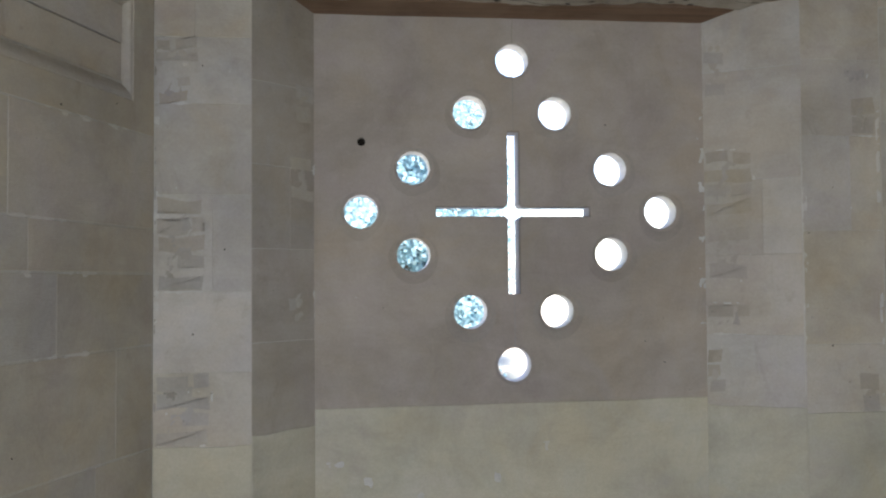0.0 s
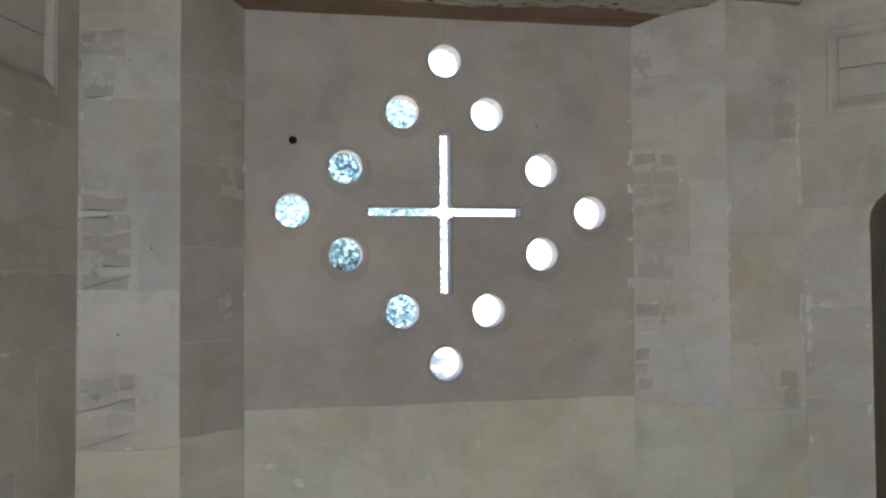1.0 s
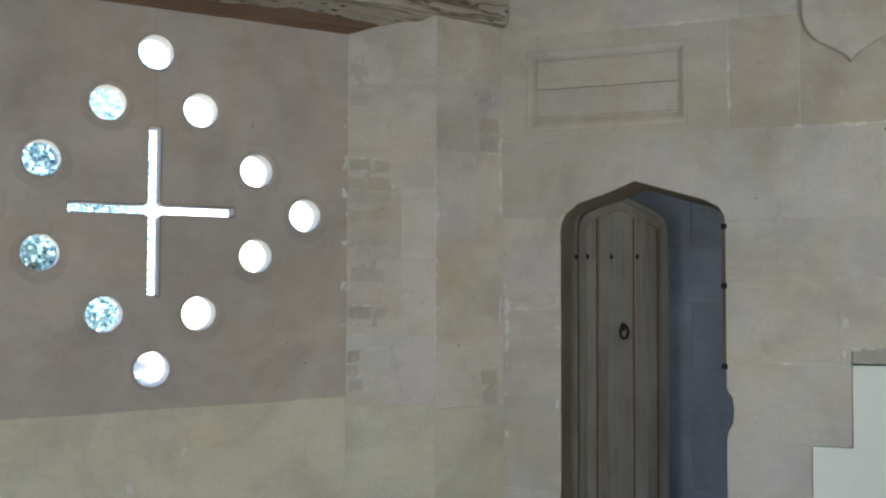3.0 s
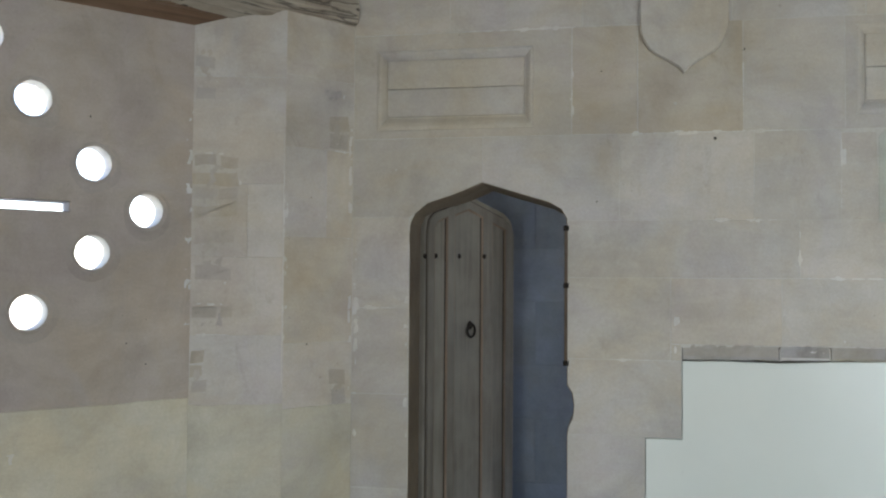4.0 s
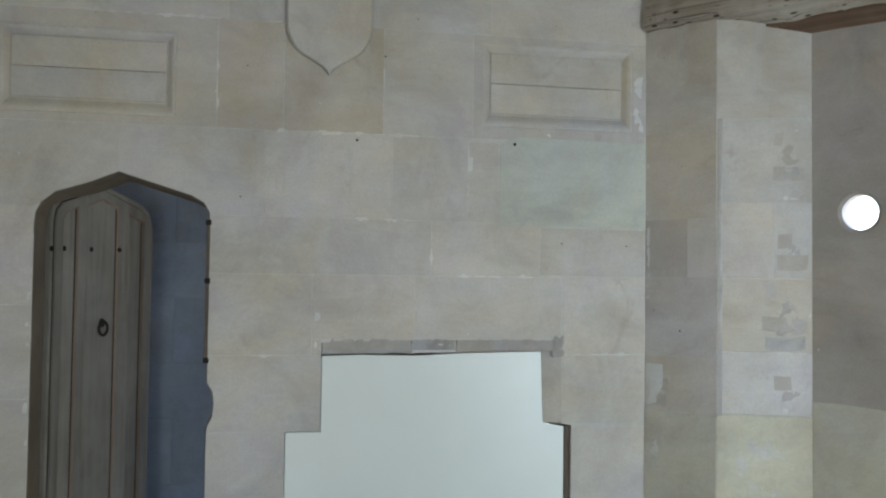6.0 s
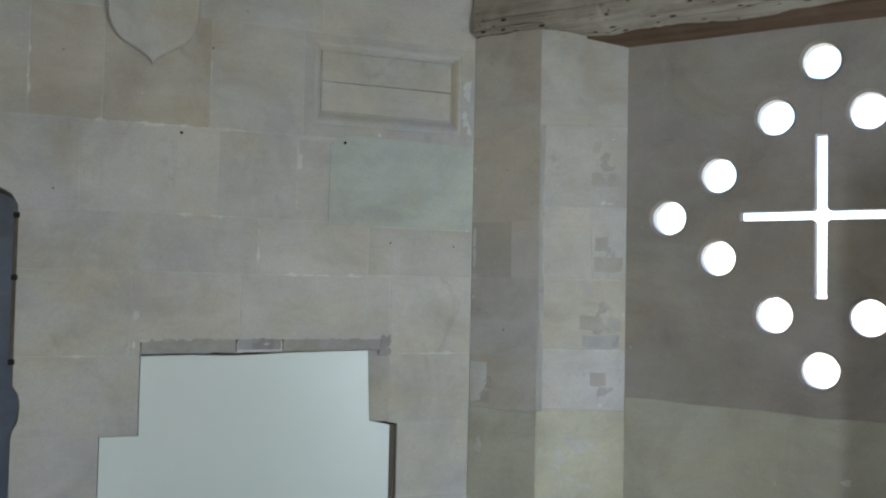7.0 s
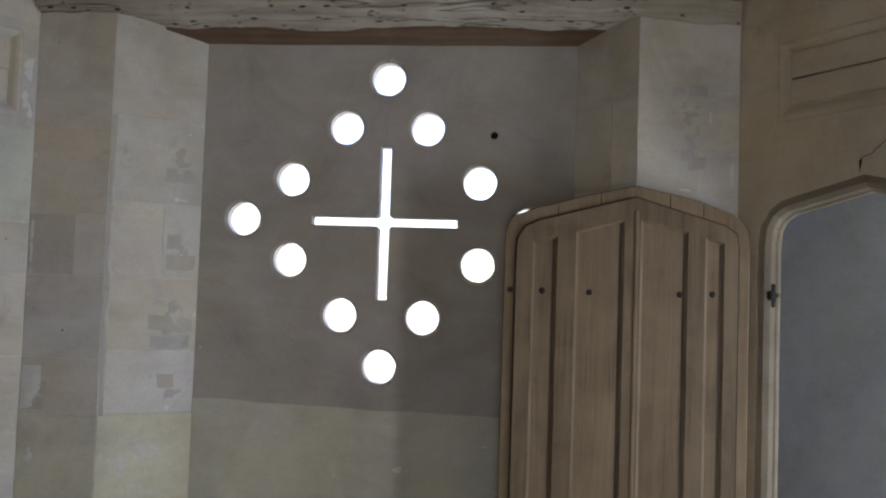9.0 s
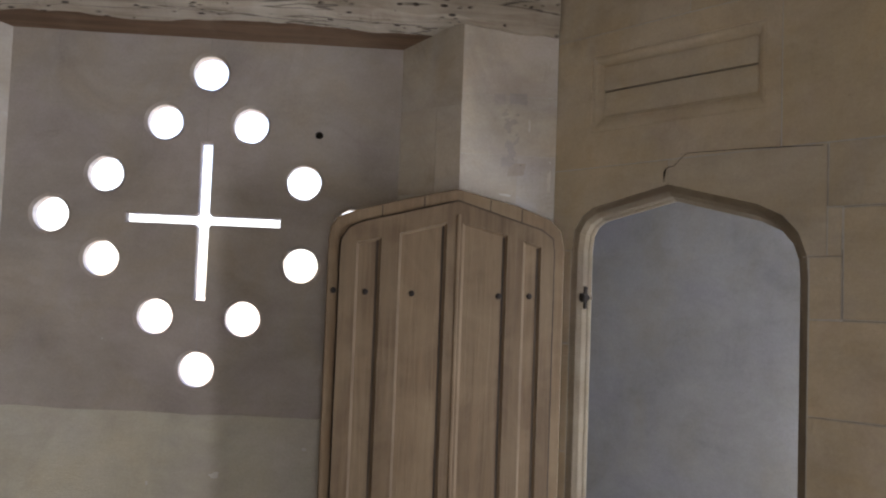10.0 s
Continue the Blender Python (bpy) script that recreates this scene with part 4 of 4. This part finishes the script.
tagged(part("lobby_wall", slab(rect(-1.2, 2.5, -0.1, 2.9), [rect(1.48, 2.18, -0.05, 2.05)], 0.9, 1.1), PLASTER, m=FRAMES["D"]), "grey white plastered wall of the lobby", "wall", kind="structure")
# Unseen return and ceiling, added to hold back daylight from the lobby.
tagged(part("lobby_wall", slab(rect(0.0, 0.69, -0.1, 2.9), [], 0.0, 0.2), PLASTER, m=FRAMES["D"] @ pose(-0.62, 0.165, 0, 0, 0, 90)), "unseen plastered return limiting light in the lobby", "wall", kind="structure")
tagged(part("lobby_ceiling", flat([(-1.0, 0.125), (2.34, 0.125), (2.34, 1.1), (-1.0, 1.1)], 2.35, 2.75), PLASTER, m=FRAMES["D"]), "unseen plaster ceiling added over the lobby", "ceiling", kind="structure")


# Unseen end wall, added to shut off the lobby's far end.
tagged(part("lobby_wall", slab(rect(0.0, 0.98, -0.1, 2.5), [], 0.0, 0.10), PLASTER, m=FRAMES["D"] @ pose(2.23, 1.1, 0, 0, 0, -90)), "unseen plastered end wall added to the lobby", "wall", kind="structure")


# ---- the two oak doors ----
def torus(cx, cy, cz, R, r, n=20, k=8):
    bmx = bmesh.new()
    rows = []
    for i in range(n):
        a = 2 * math.pi * i / n
        rows.append([bmx.verts.new((cx + (R + r * math.cos(2 * math.pi * j / k)) * math.cos(a), cy + r * math.sin(2 * math.pi * j / k), cz + (R * 1.15 + r * math.cos(2 * math.pi * j / k)) * math.sin(a))) for j in range(k)])
    for i in range(n):
        for j in range(k):
            bmx.faces.new((rows[i - 1][j], rows[i][j], rows[i][j - 1], rows[i - 1][j - 1]))
    return bmx


def leaf_door(name, m, label, outer, inner, panels, nails, material, edge):
    door = empty(name, m, label, "door", "structure")
    part("backing_boards", prism(bmesh.new(), outer, -0.019, 0.028, 0.004), material, door)
    part("leaf_frame", slab(inner, panels, -0.030, -0.0185), material, door)
    part("leaf_joint", slab(inset(ccw(inner), -0.0075), [inset(ccw(inner), -0.0006)], -0.0205, -0.0185), JOINTDARK, door, "dark line in the joint round the leaf frame")
    for p in panels:
        u1, z0 = max(u for u, _ in p), min(z for _, z in p)
        zt = min(z for u, z in p if abs(u - u1) < 0.001 and z > z0 + 0.1)
        # dark strip along the panel's right edge: shade put into colour
        part("panel_joint", prism(bmesh.new(), rect(u1 - 0.021, u1 - 0.0115, z0 + 0.012, zt - 0.008), -0.0236, -0.021), JOINTDARK, door, "dark line of painted shade beside the panel bead")
        part("door_panel", prism(bmesh.new(), inset(ccw(p), -0.004), -0.0225, -0.012), material, door)
        # raised fillet round the panel edge
        q = ccw(p)
        bmx = bmesh.new()
        a, b2 = inset(q, 0.0005), inset(q, 0.011)
        va = [bmx.verts.new((u, -0.0285, z)) for u, z in a]
        vb = [bmx.verts.new((u, -0.0228, z)) for u, z in b2]
        for i in range(len(q)):
            bmx.faces.new((va[i - 1], va[i], vb[i], vb[i - 1]))
        part("panel_moulding", bmx, edge, door, "brown edged bead")
    for u, z in nails:
        us = [(min(x for x, _ in p), max(x for x, _ in p)) for p in [*panels, inner]]
        y = -0.0225 if any(lo < u < hi for lo, hi in us[:-1]) else -0.030 if us[-1][0] < u < us[-1][1] else -0.019
        peg(door, u, y, z, 0.0135, 0.005)
    return door


def mirrored(pts):
    return [(-d, z) for d, z in pts]


outer = mirrored([(1.024, 0.02), (1.024, 1.86), (1.018, 1.91), (0.985, 1.958), (0.911, 1.988), (0.692, 2.05), (0.477, 2.10), (0.208, 2.04), (0.06, 1.985), (0.012, 1.94), (-0.006, 1.86), (-0.006, 0.02)])
inner = mirrored([(0.972, 0.03), (0.972, 1.82), (0.968, 1.86), (0.935, 1.912), (0.88, 1.938), (0.474, 2.046), (0.10, 1.935), (0.052, 1.90), (0.045, 1.84), (0.045, 0.03)])
panels = [mirrored(q) for q in ([(0.905, 0.16), (0.905, 1.850), (0.800, 1.876), (0.800, 0.16)], [(0.724, 0.16), (0.724, 1.896), (0.520, 1.952), (0.520, 0.16)], [(0.452, 0.16), (0.452, 1.955), (0.253, 1.908), (0.253, 0.16)], [(0.182, 0.16), (0.182, 1.888), (0.102, 1.865), (0.102, 0.16)])]
nails = mirrored([(0.995, 1.642), (0.860, 1.641), (0.662, 1.641), (0.284, 1.643), (0.148, 1.648)])
leaf = leaf_door("door_1", wall_frame(3.469, 0.088, 50.0), "limed brown oak plank door standing open against the pier", outer, inner, panels, nails, OAK, OAK)
bmx = bmesh.new()
box(bmx, -0.478, -0.462, -0.034, -0.028, 0.05, 1.99, 0.003)
part("centre_bead", bmx, OAK, leaf)
for d, z0, z1 in ((0.80, 1.964, 2.014), (0.62, 2.012, 2.062), (0.33, 2.008, 2.062), (0.19, 1.968, 2.029)):
    part("rim_joint", prism(bmesh.new(), rect(-d - 0.0022, -d + 0.0022, z0, z1), -0.0202, -0.018), JOINTDARK, leaf, "dark joint across the curved rim")
outer = [(0.0, 0.02), (0.0, 1.88), (0.012, 1.945), (0.055, 1.988), (0.323, 2.078), (0.635, 1.995), (0.695, 1.955), (0.722, 1.88), (0.722, 0.02)]
inner = [(0.018, 0.03), (0.018, 1.87), (0.028, 1.925), (0.065, 1.962), (0.325, 2.045), (0.615, 1.965), (0.675, 1.93), (0.697, 1.87), (0.697, 0.03)]
panels = [[(0.060, 0.16), (0.164, 0.16), (0.164, 1.955), (0.085, 1.925), (0.060, 1.89)], [(0.214, 0.16), (0.444, 0.16), (0.444, 1.966), (0.325, 2.003), (0.214, 1.965)], [(0.518, 0.16), (0.637, 0.16), (0.637, 1.908), (0.518, 1.942)]]
leaf = leaf_door("door_2", wall_frame(-1.280, 2.954, -58.0), "grey limed oak plank door ajar in the pointed doorway", outer, inner, panels, [(0.006, 1.742), (0.078, 1.745), (0.258, 1.748), (0.452, 1.752)], OAKGREY, EDGEWOOD)
bmx = bmesh.new()
prism(bmx, ring(0.345, 1.385, 0.026, 14), -0.024, -0.010, 0.004)
part("handle_plate", bmx, IRON, leaf, "round black iron plate")
part("ring_handle", torus(0.345, -0.032, 1.358, 0.030, 0.0065), IRON, leaf, "black iron ring handle", smooth=True)


# ---- trees outside ----
def tree_mesh(seed, height, spread, leaves):
    rnd = random.Random(seed)
    trunk = bmesh.new()
    tips = []

    def limb(a, b2, r0, r1, n=5, k=7):
        a, b2 = Vector(a), Vector(b2)
        ax = (b2 - a).normalized()
        s = ax.orthogonal().normalized()
        t = ax.cross(s)
        prev = None
        for i in range(n + 1):
            c = a.lerp(b2, i / n) + Vector((rnd.uniform(-1, 1), rnd.uniform(-1, 1), 0)) * 0.05 * (0 < i < n)
            r = r0 + (r1 - r0) * i / n
            row = [trunk.verts.new(c + (s * math.cos(2 * math.pi * j / k) + t * math.sin(2 * math.pi * j / k)) * r) for j in range(k)]
            if prev:
                for j in range(k):
                    trunk.faces.new((prev[j - 1], prev[j], row[j], row[j - 1]))
            prev = row

    limb((0, 0, 0), (0.1, 0.05, height * 0.55), 0.26, 0.15)
    for i in range(16):
        a = rnd.uniform(0, 2 * math.pi)
        z0 = height * rnd.uniform(0.08, 0.55)
        e = Vector((math.cos(a) * spread * rnd.uniform(0.4, 0.8), math.sin(a) * spread * rnd.uniform(0.4, 0.8), height * rnd.uniform(0.12, 0.95)))
        limb((0.05, 0.02, z0), e, 0.10, 0.03)
        tips.append(e)
    crown = bmesh.new()
    for i in range(leaves):
        c = rnd.choice(tips) + Vector((rnd.gauss(0, 1), rnd.gauss(0, 1), rnd.gauss(0, 0.8))) * spread * 0.26
        n = Vector((rnd.uniform(-1, 1), rnd.uniform(-1, 1), rnd.uniform(-0.3, 1))).normalized()
        s = n.orthogonal().normalized() * rnd.uniform(0.030, 0.060)
        t = n.cross(s)
        vs = [crown.verts.new(c + s * x + t * y * 0.6) for x, y in ((-1, 0), (0, -1), (1, 0), (0, 1))]
        crown.faces.new(vs)
    return trunk, crown


def tree(seed, x, y, height, spread, leaves):
    t = empty("tree", pose(x, y, -0.25, 0, 0, seed * 47), "blue green evergreen tree beyond the pierced wall", "tree", group="trees outside")
    trunk, crown = tree_mesh(seed, height, spread, leaves)
    part("trunk", trunk, BARK, t)
    part("crown", crown, LEAF, t, "dense blue green foliage")


for i, (az, dist, h, sp) in enumerate(((-49.5, 15, 5.6, 2.0), (-45.5, 17, 6.0, 2.0), (-43.2, 20, 6.4, 1.7), (-54, 14, 5.4, 2.2), (-44.6, 13, 2.8, 0.9), (-41.7, 13, 2.1, 0.6))):
    tree(i + 1, EYE[0] + dist * math.sin(radians(az)), EYE[1] + dist * math.cos(radians(az)), h, sp, 90000)


# ---- small wear: pits, nail holes and lime spots on the walls ----
def speckle(wall, u0, u1, z0, z1, count, seed, y=0.0, skip=()):
    rnd = random.Random(seed)
    for _ in range(count):
        u, z = rnd.uniform(u0, u1), rnd.uniform(z0, z1)
        if any(a < u < b2 and c < z < d for a, b2, c, d in skip):
            continue
        r = rnd.uniform(0.002, 0.0048)
        bmx = bmesh.new()
        prism(bmx, jitter(ring(u, z, r, 8), 0.004, seed + u), y - 0.0016, y + 0.004)
        part("pit", bmx, (HOLE, DIRTY, LIME, ROUGH)[rnd.randrange(4)], wall)


skip_b = [(-1.35, -0.48, 0.0, 2.13), (-0.22, 1.22, 0.0, 1.36), (-1.48, -0.68, 2.33, 2.75), (0.72, 1.52, 2.35, 2.79), (-0.22, 0.22, 2.55, 3.2), (0.8, 1.6, 1.87, 2.34)]
speckle(wall_b, -1.55, 1.55, 0.6, 2.9, 46, 3, 0.0, skip_b)
speckle(wall_d, 0.0, 1.9, 0.7, 2.75, 26, 4, 0.0, [(0.08, 1.25, 0.0, 2.15), (0.19, 1.05, 2.35, 2.72)])
speckle(wall_f, -1.6, -0.02, 0.7, 2.75, 18, 5, 0.0, [(-1.0, -0.14, 2.3, 2.75)])
nw, ne = bpy.data.objects["wall_northwest"], bpy.data.objects["wall_northeast"]
speckle(nw, -3.13, -2.77, 1.0, 2.8, 14, 6)
speckle(nw, -0.36, -0.02, 1.05, 2.8, 12, 7)
speckle(ne, 0.02, 0.37, 1.05, 2.8, 10, 8)
for wall, a, b2, cx, cz, sd in ((nw, -2.48, -0.75, -1.618, 1.92, 9), (ne, 0.76, 2.50, 1.636, 1.946, 10)):
    keep_out = [(cx - 0.8, cx + 0.8, cz - 0.28, cz + 0.28), (cx - 0.3, cx + 0.3, cz - 0.78, cz + 0.78)]
    speckle(wall, a, b2, 1.1, 2.75, 22, sd, REC, keep_out)
    rnd = random.Random(sd)
    for _ in range(9):
        u, z = rnd.uniform(a, b2 - 0.1), rnd.uniform(0.68, 0.98)
        lump(wall, u, u + rnd.uniform(0.03, 0.11), z - rnd.uniform(0.03, 0.10), z, LIME, 0.005, pose(0, REC - 0.005, 0), "lime_smear", u * 3)
